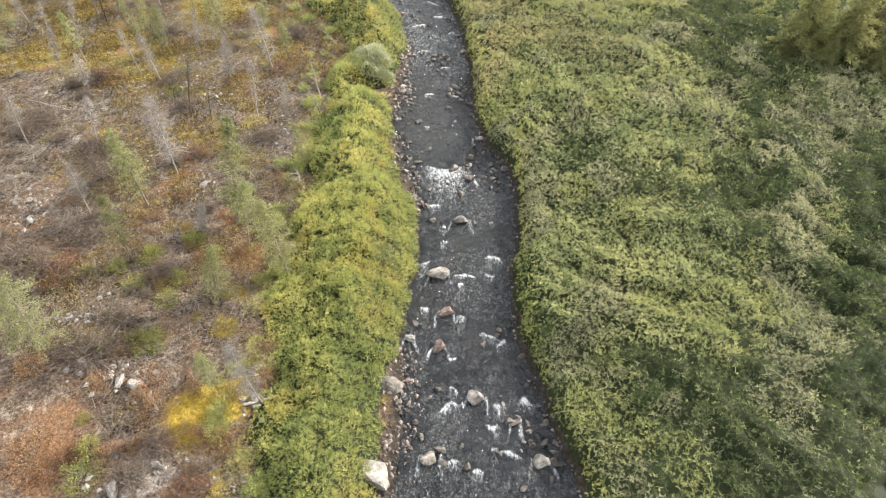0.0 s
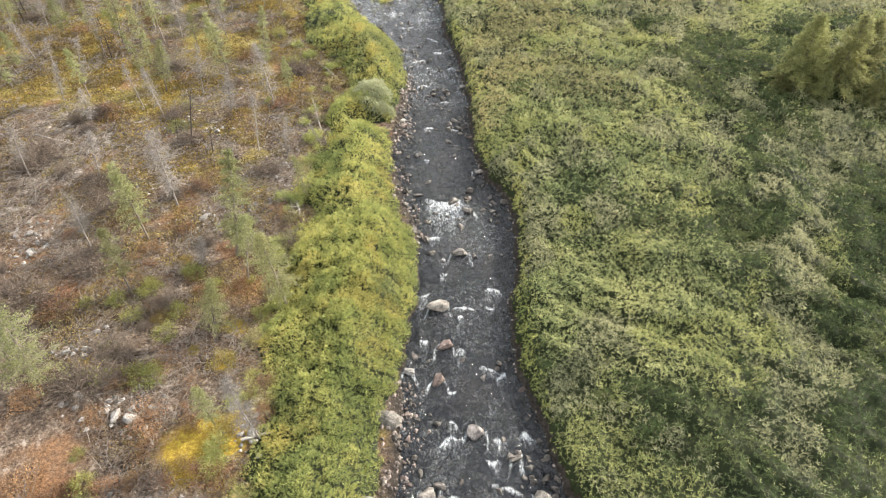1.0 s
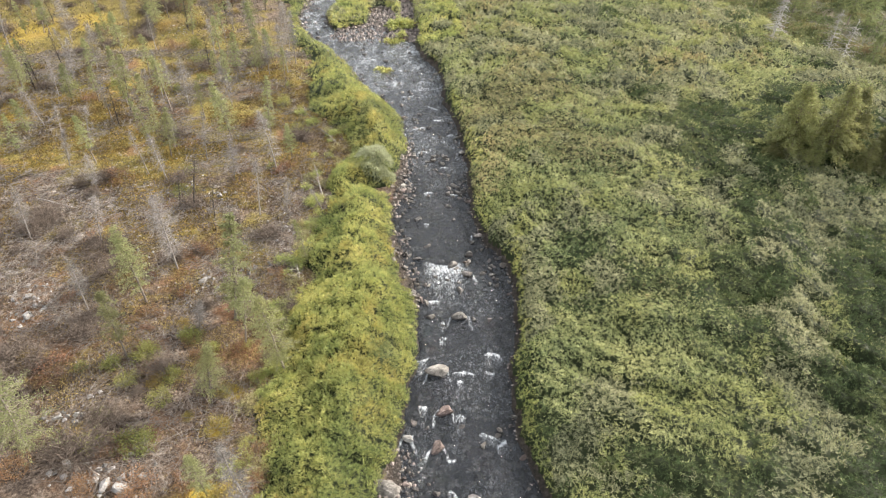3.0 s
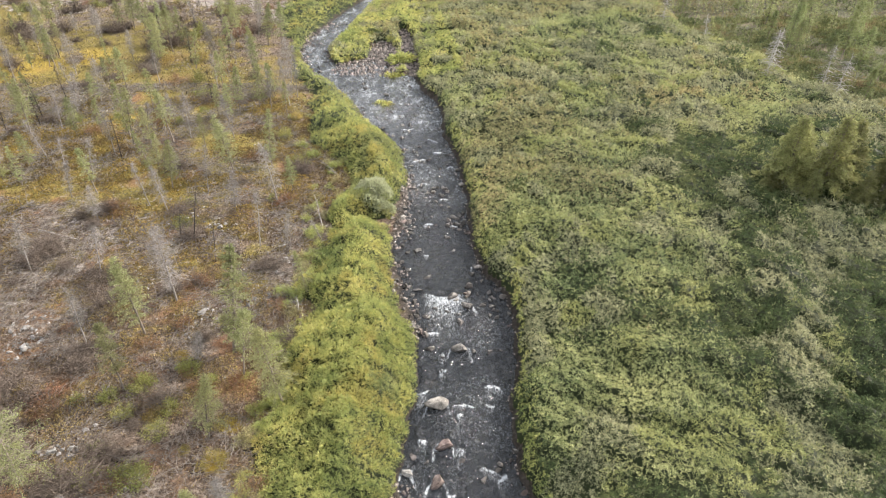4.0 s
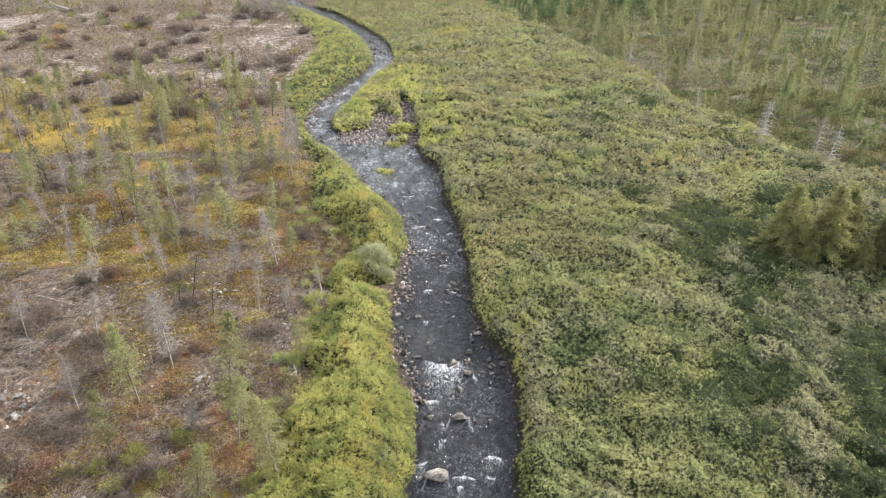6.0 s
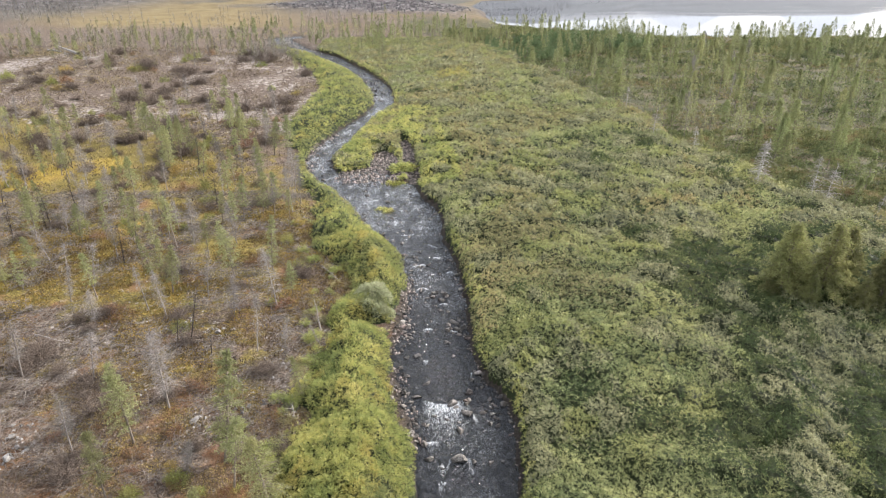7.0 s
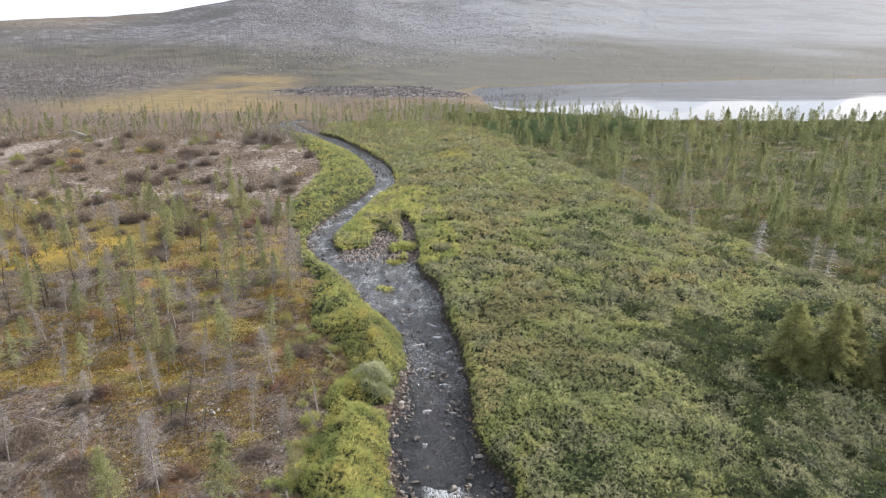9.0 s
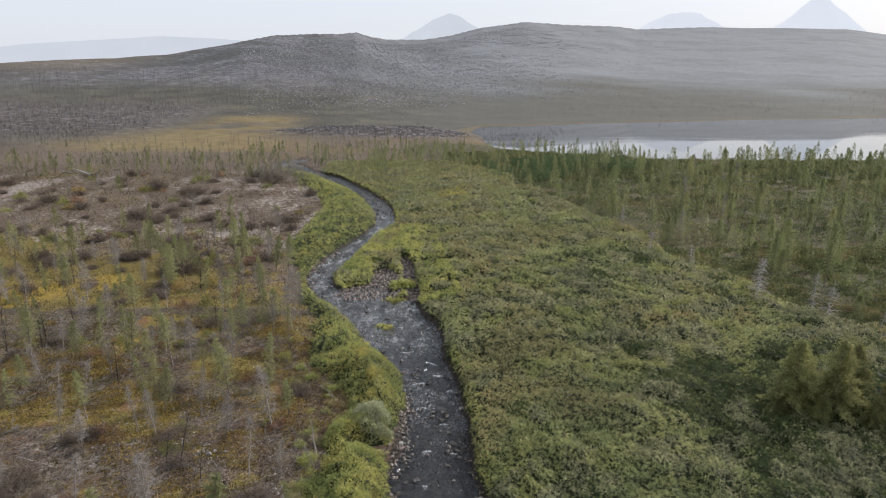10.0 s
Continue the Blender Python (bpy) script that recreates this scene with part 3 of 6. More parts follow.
meadow = meadow + 0.5 * np.exp(-(((gx + 640) / 190) ** 4 + ((gy - 1080) / 260) ** 4)) * step(0.35, 0.55, fbm(gx * 0.01, gy * 0.006, 60))
meadow = meadow + step(-13, -5, lake_here) * (1 - step(-1, 1, lake_here)) * 0.6
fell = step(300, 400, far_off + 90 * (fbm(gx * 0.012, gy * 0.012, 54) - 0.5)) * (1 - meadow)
carpet = sum(np.exp(-((((gx - cx) / w) ** 2 + ((gy - cy) / w) ** 2) * (0.6 + 0.8 * fbm(gx * 1.5, gy * 1.5, 59)))) for cx, cy, w in ((-12.6, 16.5, 2.3), (-10.9, 17.7, 1.2), (-12.2, 22.2, 0.9), (-12.0, 24.8, 0.7), (-59, 86, 7.5), (-50, 92, 4), (-43, 63, 4.5), (-37, 70, 3), (-55, 74, 4), (-24, 68, 2), (-28, 78, 2.5)))
carpet = step(0.45, 0.75, carpet) * np.where(gy > 50, 0.55, 1.0)
low = 1 - step(8, 34, gz + 40 * (fbm(gx * 0.004, gy * 0.004, 56, 4) - 0.5) - np.where(gx < 0, -gx, 0) * 0.03)
wood = step(0, 6, gx - wood_edge(gy)) * (1 - step(295, 320, gy))
# one mask, by bearing, sets where haze is painted on the fell
ground = new("ground", mesh_of("ground", np.stack([gx, gy, gz], -1).reshape(-1, 3), grid_faces(len(reach), len(turns)), M_GROUND, True,
             [("bed", np.clip(bed, 0, 1)), ("moss", moss), ("lichen", lichen), ("meadow", np.clip(meadow, 0, 1)), ("fell", fell), ("low", low), ("hazy_scree", step(-0.24, 0.1, bearing + 0.25 * (fbm(gx * 0.004, gy * 0.002, 67) - 0.5)) * (far_off > 380)), ("rust", 1 - step(70, 105, gy) + 3 * np.exp(-(((gx + 11.4) / 1.2) ** 2 + ((gy - 33) / 5) ** 2))), ("carpet", carpet), ("burnt", np.clip(1.6 * burnt_rise(gx, gy), 0, 1)), ("wood", np.clip(wood, 0, 1))]))
tagged(ground, "burnt brown heath with grey lichen, moss and stony fell beyond", "ground", kind="structure")

# ---------------------------------------------------------------- river
# x, y, half width and tail of each white break in the stream
RAPIDS = [(0.2, 37.6, 1.5, 3.0), (-0.6, 33.7, 0.45, 0.9), (0.0, 31.6, 0.3, 1.0), (0.05, 30.2, 0.3, 1.3), (-1.35, 28.0, 0.45, 1.8), (1.4, 27.2, 0.75, 0.6), (1.07, 26.2, 0.3, 1.0),
          (3.2, 28.5, 0.7, 0.9), (2.9, 27.1, 0.4, 0.7), (1.02, 23.6, 0.3, 1.0), (2.5, 22.4, 0.55, 0.6), (3.24, 21.9, 0.45, 0.7), (0.4, 20.8, 0.4, 0.35), (0.6, 18.7, 0.22, 0.7),
          (0.3, 17.8, 0.75, 0.9), (2.95, 17.9, 0.4, 0.9), (2.5, 16.7, 0.3, 0.9), (2.5, 15.4, 0.25, 1.2), (3.2, 15.1, 0.6, 0.25), (0.4, 14.9, 0.45, 0.9), (1.66, 14.1, 0.35, 0.7),
          (4.2, 18.1, 0.55, 0.5), (-1.1, 24.4, 0.35, 1.1), (0.9, 47.5, 0.5, 0.8), (-1.4, 43.0, 0.3, 0.7), (-1.2, 47.9, 0.45, 0.6), (0.8, 58.4, 0.6, 0.9), (-2.4, 60.2, 0.8, 0.8), (-0.7, 62.0, 0.5, 0.6), (0.2, 52.0, 0.5, 0.5), (-2.0, 55.0, 0.5, 0.5),
          (-1.0, 65.0, 0.7, 0.6), (-4.0, 68.0, 0.8, 0.6), (-2.0, 72.0, 1.0, 0.6), (-6.0, 72.0, 0.8, 0.5), (-9.0, 79.0, 0.8, 0.5), (-5.0, 80.0, 0.8, 0.5), (-17.5, 92.0, 0.8, 0.8), (-19.0, 97.0, 0.8, 0.8)]


# x, y, width, depth, turn and kind of the large stones
BOULDERS = [(-0.3, 27.12, 1.35, 1.05, 20, "r"), (1.09, 31.95, 1.3, 0.8, 0, "r"), (0.1, 24.05, 0.95, 0.8, 0, "p"), (-2.84, 19.01, 1.5, 1.2, -15, "r"), (1.69, 18.21, 1.05, 1.15, 30, "r"),
            (-0.3, 21.58, 0.75, 0.95, 10, "p"), (-3.34, 13.85, 1.75, 1.9, -20, "w"), (4.78, 14.64, 1.05, 0.95, 15, "r"), (-0.75, 14.94, 0.9, 0.7, 25, "r"), (-1.89, 22.17, 0.5, 0.6, 0, "w"),
            (2.77, 41.29, 0.9, 0.5, 0, "r"), (1.83, 36.57, 0.85, 0.6, -20, "r"), (3.59, 16.82, 0.6, 0.4, 0, "d")]


def water_strip(name, ys, cols):
    u = np.linspace(0, 1, cols)[None, :]
    yy = np.repeat(ys[:, None], cols, 1)
    lo, hi = left_bank(ys)[:, None] - 0.9, right_bank(ys)[:, None] + 0.9
    bulge = 5.5 * (step(86, 90, ys) * (1 - step(93, 98, ys)))[:, None]
    xx = lo + (hi + bulge - lo) * u
    foam = np.zeros_like(xx)
    wx, wy = xx + 0.55 * (fbm(xx * 1.3, yy * 1.0, 65) - 0.5), yy + 0.8 * (fbm(xx * 1.1, yy * 0.8, 66) - 0.5)
    for i, (cx, cy, wide, long) in enumerate(RAPIDS):  # a bowed white crest with a torn tail downstream
        u2 = (wx - cx) / wide
        down = cy - 0.5 * wide * u2 ** 2 * (1 if i % 4 else -0.6) + 0.35 * math.sin(i * 2.4) * (wx - cx) - wy
        crest = np.exp(-(down / 0.17) ** 2) * np.exp(-u2 ** 4)
        tail = step(-0.10, 0.05, down) * np.exp(-np.clip(down, 0, 9) / (1.6 * long)) * np.exp(-(u2 * 0.92 / (1 + 0.15 * np.clip(down, 0, 3))) ** 4)
        foam = np.maximum(foam, np.maximum(1.02 * crest, (0.95 if wide > 1 else 0.70) * tail))
    for cx, cy, w, d, turn, tone in BOULDERS:
        down = cy - wy
        arm = np.abs(np.abs(wx - cx) - 0.46 * w - 0.22 * np.clip(down, 0, 9))
        foam = np.maximum(foam, 0.85 * np.exp(-(arm / 0.13) ** 2) * step(-0.5 * d, -0.1, down) * (1 - step(0.3, 2.0, down)))
    # far riffle is white water plus sky sparkle painted as foam
    riffle = 0.56 * step(54, 74, yy) * (1 - 0.4 * step(135, 170, yy)) + 0.13 * step(0.5, 0.75, fbm(xx * 0.7, yy * 0.35, 61)) + 0.07 * (1 - step(30, 36, yy))
    foam = np.maximum(foam, riffle * (0.35 + 1.1 * fbm(xx * 1.2, yy * 0.6, 62)))
    chop = step(46, 60, yy) * (1 - step(140, 170, yy))
    zz = (0.08 + 0.16 * chop) * (fbm(xx * 1.5, yy * 1.1, 63, 3) - 0.5) + 0.10 * np.clip(foam, 0, 1) * (fbm(xx * 2.4, yy * 1.7, 64, 3) - 0.3)
    # lively is raised upstream to brighten the water like reflected sky
    return new(name, mesh_of(name, np.stack([xx, yy, zz], -1).reshape(-1, 3), grid_faces(len(ys), cols), M_RIVER, True, [("foam", foam), ("lively", (np.clip(1 - step(34, 40, yy) + step(44, 50, yy), 0, 1) + 2.0 * step(46, 58, yy)) * step(0.34, 0.56, fbm(xx * 0.5, yy * 0.4, 68, 3)))]))


river_rows = np.concatenate([np.arange(-80, 10, 1.0), np.arange(10, 70, 0.085), np.arange(70, 130, 0.3), np.arange(130, 250, 0.8)])
tagged(water_strip("river", river_rows, 96), "dark shallow stream with white rapids over stones", "water", kind="structure")

lx, ly = np.meshgrid(np.arange(-10, 910, 20.0), np.arange(235, 625, 10.0))
tagged(new("lake", mesh_of("lake", np.stack([lx, ly, lx * 0 - 0.05], -1).reshape(-1, 3), grid_faces(*lx.shape), M_LAKE, True)),
       "still grey lake mirroring the bright sky", "water", kind="structure")

# ---------------------------------------------------------------- far mountains
def mountain(name, bearing, half, peak, low, distance, label, seed, veil, bow):
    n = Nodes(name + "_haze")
    # haze is put into a glowing colour; no lamp lights the mountain
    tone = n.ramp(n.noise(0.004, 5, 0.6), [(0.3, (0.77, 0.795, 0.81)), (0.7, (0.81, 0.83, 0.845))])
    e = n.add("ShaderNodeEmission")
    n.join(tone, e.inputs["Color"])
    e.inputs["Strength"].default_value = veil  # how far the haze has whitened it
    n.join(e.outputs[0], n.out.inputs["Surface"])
    cols, rows = 90, 14
    s = np.linspace(-1, 1, cols)
    shape = np.clip(1 - np.abs(s) ** bow, 0, 1) * (0.9 + 0.2 * fbm(s * 4 + seed, s * 0, 71 + seed))
    crest = EYE_HEIGHT + distance * (low + (peak - low) * np.clip(shape, 0, 1.05))
    v = np.linspace(0, 1, rows)[:, None]
    d = distance + 500 * (1 - v) * -1
    x, y = (bearing + half * s)[None] * d, d + 0 * s[None]
    z = -20 + (crest[None] + 20) * v ** 1.2
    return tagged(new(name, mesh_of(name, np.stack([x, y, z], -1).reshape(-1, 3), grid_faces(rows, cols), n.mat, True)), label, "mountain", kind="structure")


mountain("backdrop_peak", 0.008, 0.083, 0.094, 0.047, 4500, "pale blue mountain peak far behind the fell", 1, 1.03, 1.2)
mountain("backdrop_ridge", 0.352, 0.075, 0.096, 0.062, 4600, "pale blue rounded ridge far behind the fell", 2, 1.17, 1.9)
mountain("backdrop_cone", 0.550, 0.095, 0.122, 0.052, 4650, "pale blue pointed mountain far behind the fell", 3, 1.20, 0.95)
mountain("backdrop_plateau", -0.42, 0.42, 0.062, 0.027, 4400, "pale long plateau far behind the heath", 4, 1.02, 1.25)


# ---------------------------------------------------------------- willow scrub
def ridges(x, y, seed):
    """Wind-combed humps that run aslant."""
    a, b = x * 0.72 - y * 0.69, x * 0.69 + y * 0.72
    w = 2.4 * (fbm(a * 0.09, b * 0.11, seed, 2) - 0.5)
    r = 1 - np.abs(2 * vnoise(a * 0.19 + w, b * 0.40 + 1.5 * w, seed + 1) - 1)
    q = 1 - np.abs(2 * vnoise(a * 0.30 - w, b * 0.62 + w, seed + 2) - 1)
    return 0.6 * r ** 1.6 + 0.4 * q ** 1.6


def domes(x, y, size, seed):
    """Rounded tops of single bushes, about size metres apart: 1 in the middle, 0 between them."""
    gx, gy = np.floor(x / size), np.floor(y / size)
    best = np.full(np.shape(x), 9.0)
    for i in (-1, 0, 1):
        for j in (-1, 0, 1):
            cx = (gx + i + 0.15 + 0.7 * lattice(gx + i, gy + j, seed)) * size
            cy = (gy + j + 0.15 + 0.7 * lattice(gx + i, gy + j, seed + 1)) * size
            wide = size * (0.62 + 0.35 * lattice(gx + i, gy + j, seed + 2))
            best = np.minimum(best, ((x - cx) ** 2 + (y - cy) ** 2) / wide ** 2)
    return np.sqrt(np.clip(1 - best, 0, 1))


def right_cover(x, y):
    d = np.minimum(x - right_bank(y) - 0.25, (wood_edge(y) - x) * 0.5)
    isle = np.where((y > 83) & (y < 109), 1.2 * (0.45 - bar_low(x, y)), 9)
    d = np.minimum(d, isle * 3)
    return np.where(y < 232, d, -1)


def right_top(x, y):
    d = right_cover(x, y)
    tall = 0.25 + 1.1 * ridges(x, y, 81) + 0.7 * fbm(x * 0.3, y * 0.3, 83, 3) + 0.35 * domes(x, y, 2.9, 82) + 0.42 * domes(x, y, 1.4, 84) + 0.46 * domes(x, y, 0.8, 85) + 0.10 * vnoise(x * 3, y * 3, 86)
    tall = tall * (0.55 + 0.45 * step(0.2, 9, x - right_bank(y))) * (1 - 0.55 * step(78, 86, y) * (1 - step(-5, 6, x)))
    return tall * step(-0.1, 1.1, d) ** 0.6


def left_cover(x, y):
    margin = 0.05 + 0.75 * np.clip(vnoise(y * 0.4, y * 0 + 4, 86) - 0.3, 0, 1) * (y < 60) * np.where((y > 21.5) & (y < 33), 0.1, 1)
    margin = margin + 0.85 * step(11, 14, y) * (1 - step(19.8, 21.2, y)) + 0.55 * step(34, 36, y) * (1 - step(40, 42, y)) + 0.5 * step(44.5, 46, y) * (1 - step(53, 56, y))
    ragged = 2.6 * (fbm(x * 0.45, y * 0.45, 92, 3) - 0.42)
    d = np.minimum(left_bank(y) - margin - x, (x - strip_edge(y) + ragged) * 0.7)
    notch = np.hypot((x + 4.6) / 2.0, (y - 47.5) / 0.7) - 1
    return np.where(y < 225, np.minimum(d, notch), -1)


def left_top(x, y):
    d = left_cover(x, y)
    tall = 0.3 + 1.6 * fbm(x * 0.4, y * 0.3, 87, 3) + 0.35 * domes(x, y, 1.9, 88) + 0.6 * domes(x, y, 0.95, 89) + 0.12 * vnoise(x * 3, y * 3, 90)
    tall = tall * (1 - 0.45 * step(75, 110, y))
    return tall * step(-0.1, 3.4, d) ** 0.7


def sorted_out(marks):
    """Each tuft goes to the first kind that claims it."""
    left, result = np.ones(len(marks[0][0]), bool), []
    for some, mat in marks:
        result.append((some & left, mat))
        left = left & ~some
    return result


def right_kinds(x, y):
    luck = rng.uniform(size=len(x))
    fringe = x - right_bank(y) < 2.6 * vnoise(x * 0.5, y * 0.25, 98) * (0.2 + 0.8 * luck)
    isle = (y > 82) & (y < 128) & (x < 3 - 0.12 * (y - 82)) & (fbm(x * 0.4, y * 0.3, 113, 3) + 0.2 * (luck - 0.5) > 0.42)
    golden = np.exp(-(((x - 2.3) / 5.5) ** 2 + ((y - 160) / 7) ** 2)) > 0.3 + 0.7 * luck
    lime = fbm(x * 0.34, y * 0.30, 106, 3) + 0.12 * (rng.uniform(size=len(x)) - 0.5) > 0.66 + 0.06 * step(14, 28, x) * (1 - step(42, 60, y))
    # grey bushes, made commoner far off to paint in some haze
    grey = fbm(x * 0.36, y * 0.30, 107, 3) + 0.16 * (rng.uniform(size=len(x)) - 0.5) > 0.58 - 0.07 * step(55, 80, y)
    # dark-leaved tufts, commoner near by and towards the right
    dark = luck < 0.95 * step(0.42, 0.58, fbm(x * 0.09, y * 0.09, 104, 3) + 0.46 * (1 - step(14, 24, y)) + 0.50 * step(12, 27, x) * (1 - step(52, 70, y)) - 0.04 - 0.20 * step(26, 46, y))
    olive = rng.uniform(size=len(x)) < 0.85 * step(0.34, 0.56, fbm(x * 0.12, y * 0.07, 108, 3)) * step(26, 60, y)
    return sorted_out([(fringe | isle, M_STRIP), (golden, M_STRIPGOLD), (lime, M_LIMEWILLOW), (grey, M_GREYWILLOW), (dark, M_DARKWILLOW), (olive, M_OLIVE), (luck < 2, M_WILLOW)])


def left_kinds(x, y):
    gold = fbm(x * 0.45, y * 0.35, 109, 3) + 0.14 * (rng.uniform(size=len(x)) - 0.5) > 0.64 + 0.10 * (1 - step(16, 22, y)) + 0.05 * step(50, 60, y)
    cool = fbm(x * 0.45, y * 0.4, 110, 3) + 0.16 * (rng.uniform(size=len(x)) - 0.5) > 0.54 - 0.16 * (1 - step(15, 21, y)) + 0.03 * step(50, 60, y)
    olive = fbm(x * 0.3, y * 0.25, 114, 3) + 0.2 * (rng.uniform(size=len(x)) - 0.5) > 0.72 - 0.24 * step(50, 62, y)
    return sorted_out([(gold, M_STRIPGOLD), (cool, M_STRIPCOOL), (olive, M_LIMEWILLOW), (x < 999, M_STRIP)])


def thicket(name, cover, top, zones, kinds, label, lift, width):
    """A closed canopy, near-black as painted gap shade, with a coat of single leaves. zones: x0, x1, y0, y1, mesh step,
    leaves per square metre, leaf length.
    """
    holder = tagged(new(name), label, "shrubs", kind="stuff")
    for x0, x1, y0, y1, cell, dense, size in zones:
        xs, ys = np.arange(x0, x1 + cell, cell), np.arange(y0, y1 + cell, cell)
        mx, my = np.meshgrid(xs, ys)
        c, t = cover(mx, my), top(mx, my)
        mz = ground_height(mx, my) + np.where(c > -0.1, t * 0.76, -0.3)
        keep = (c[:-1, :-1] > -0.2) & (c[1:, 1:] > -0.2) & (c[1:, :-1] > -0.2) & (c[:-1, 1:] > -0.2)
        body = part_of("canopy", mesh_of(name + "_canopy", np.stack([mx, my, mz], -1).reshape(-1, 3), grid_faces(*mx.shape, keep), M_GAPSHADE, True), holder)
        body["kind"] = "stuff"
        count = int((x1 - x0) * (y1 - y0) * dense)
        px, py = rng.uniform(x0, x1, count), rng.uniform(y0, y1, count)
        ok = ((np.abs(px) < 0.80 * py + 9) | (py < 6) & (np.abs(px) < 24)) & (cover(px, py) > rng.uniform(-0.15, 0.25, count))
        px, py = px[ok], py[ok]
        gap = max(0.42, 2.2 * size)
        level = sum(top(px + gap * i, py + gap * j) for i, j in ((1, 0), (-0.5, 0.86), (-0.5, -0.86))) / 3
        # fewer tufts near by, so more of the painted gap shade shows
        ok = rng.uniform(size=len(px)) < np.clip(0.66 + 2.8 * (top(px, py) - level), 0.06, 1) * (0.62 + 0.38 * step(13, 27, py))
        px, py = px[ok], py[ok]
        n = len(px)
        if not n:
            continue
        h = top(px, py)
        e = 0.12
        slope = np.stack([-(top(px + e, py) - h) / e, -(top(px, py + e) - h) / e, np.ones(n)], -1)
        pz = ground_height(px, py) + h * rng.uniform(0.78, 1.0, n) + size * rng.uniform(-0.2, 1.0, n)
        spot, facing = np.stack([px, py, pz], -1), unit(slope) + rng.normal(size=(n, 3)) * 0.28
        length = size * rng.uniform(0.65, 1.4, n)
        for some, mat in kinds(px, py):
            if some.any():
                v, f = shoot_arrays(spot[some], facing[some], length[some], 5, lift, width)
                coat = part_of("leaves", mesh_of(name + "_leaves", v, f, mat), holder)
                coat["kind"] = "stuff"
    return holder


thicket("willow_scrub", right_cover, right_top,
        [(-2, 60, -40, 5, 1.0, 20, 0.34), (2, 56, 5, 34, 0.25, 150, 0.155), (-1, 60, 34, 66, 0.3, 88, 0.20), (-20, 58, 66, 120, 0.45, 30, 0.34), (-40, 46, 120, 235, 0.8, 12, 0.48)],
        right_kinds, "dense grey-green willow scrub combed into humps beside the stream", 1.6, 0.19)
thicket("bank_willow_scrub", left_cover, left_top,
        [(-14, -1, -40, 4, 0.8, 26, 0.3), (-11, -1, 4, 34, 0.2, 300, 0.19), (-17, -2, 34, 66, 0.26, 140, 0.23), (-28, -4, 66, 112, 0.45, 25, 0.32), (-62, -12, 112, 218, 0.8, 11, 0.46)],
        left_kinds, "bright yellow-green willow thicket along the stream bank", 3.2, 0.115)


def shrub_meshes(name, spread, tall, leaves, leaf_size, leaf_mat, stems, seed, droop=0.3):
    """Stem and leaf meshes of one rounded shrub at the origin."""
    r = np.random.default_rng(seed)
    ang, out = r.uniform(0, 2 * np.pi, stems), np.sqrt(r.uniform(0.02, 1, stems)) * spread
    t = np.linspace(0, 1, 4)[None, :]
    reach_up = tall * np.sqrt(np.clip(1.08 - (out / spread) ** 2, 0.05, 1)) * r.uniform(0.75, 1.1, stems) * (0.55 + 0.8 * vnoise(np.cos(ang) * out / spread * 1.6 + seed, np.sin(ang) * out / spread * 1.6, seed))
    path = np.stack([np.cos(ang)[:, None] * out[:, None] * t ** 1.3, np.sin(ang)[:, None] * out[:, None] * t ** 1.3, reach_up[:, None] * t - 0.05], -1)
    path[:, 1:3] += r.normal(size=(stems, 2, 3)) * 0.06 * spread
    if not leaves:
        path[:, 1:] += r.normal(size=(stems, 3, 3)) * 0.13 * spread
    sv, sf = tube_arrays(path, (0.014 * (1 - 0.8 * t)) * np.ones((stems, 1)) * spread ** 0.5, 3)
    stem = mesh_of(name + "_stems", sv, sf, M_TWIG if leaves else M_BROWNTWIG)
    if not leaves:
        k = stems * 7
        pick, at = r.integers(0, stems, k), r.uniform(0.2, 1.0, k)
        base = path[pick, 3] * at[:, None] + r.normal(size=(k, 3)) * 0.1 * spread
        base[:, 2] = np.clip(base[:, 2], 0.03, None)
        v, f = sliver_arrays(base, r.normal(size=(k, 3)) + np.array([0, 0, 0.3]), r.uniform(0.12, 0.4, k), 0.022)
        return stem, mesh_of(name + "_twigs", v, f, M_BROWNTWIG)
    pick, at = r.integers(0, stems, leaves), r.uniform(0.45, 1.0, leaves)
    base = path[pick, 3] * at[:, None] + r.normal(size=(leaves, 3)) * 0.13 * spread
    base[:, 2] = np.clip(base[:, 2], 0.05, None)
    along = unit(base * np.array([1, 1, 0.6])) + r.normal(size=(leaves, 3)) * 0.6
    size = leaf_size * r.uniform(0.6, 1.4, leaves)
    v, f = leaf_arrays(base, along, size, size * 0.45, r.normal(size=(leaves, 3)) + np.array([0, 0, 0.9]))
    return stem, mesh_of(name + "_leaves", v, f, leaf_mat)


def shrub(name, meshes, x, y, scale, label, group=""):
    holder = new(name)
    holder.matrix_world = pose(x, y, float(ground_height(x, y)) - 0.03, 0, 0, random.uniform(0, 360)) @ Matrix.Diagonal((scale, scale, scale * random.uniform(0.85, 1.15), 1))
    part_of("woody_base", meshes[0], holder)
    if meshes[1]:
        part_of("foliage", meshes[1], holder)
    return tagged(holder, label, "shrub", group)


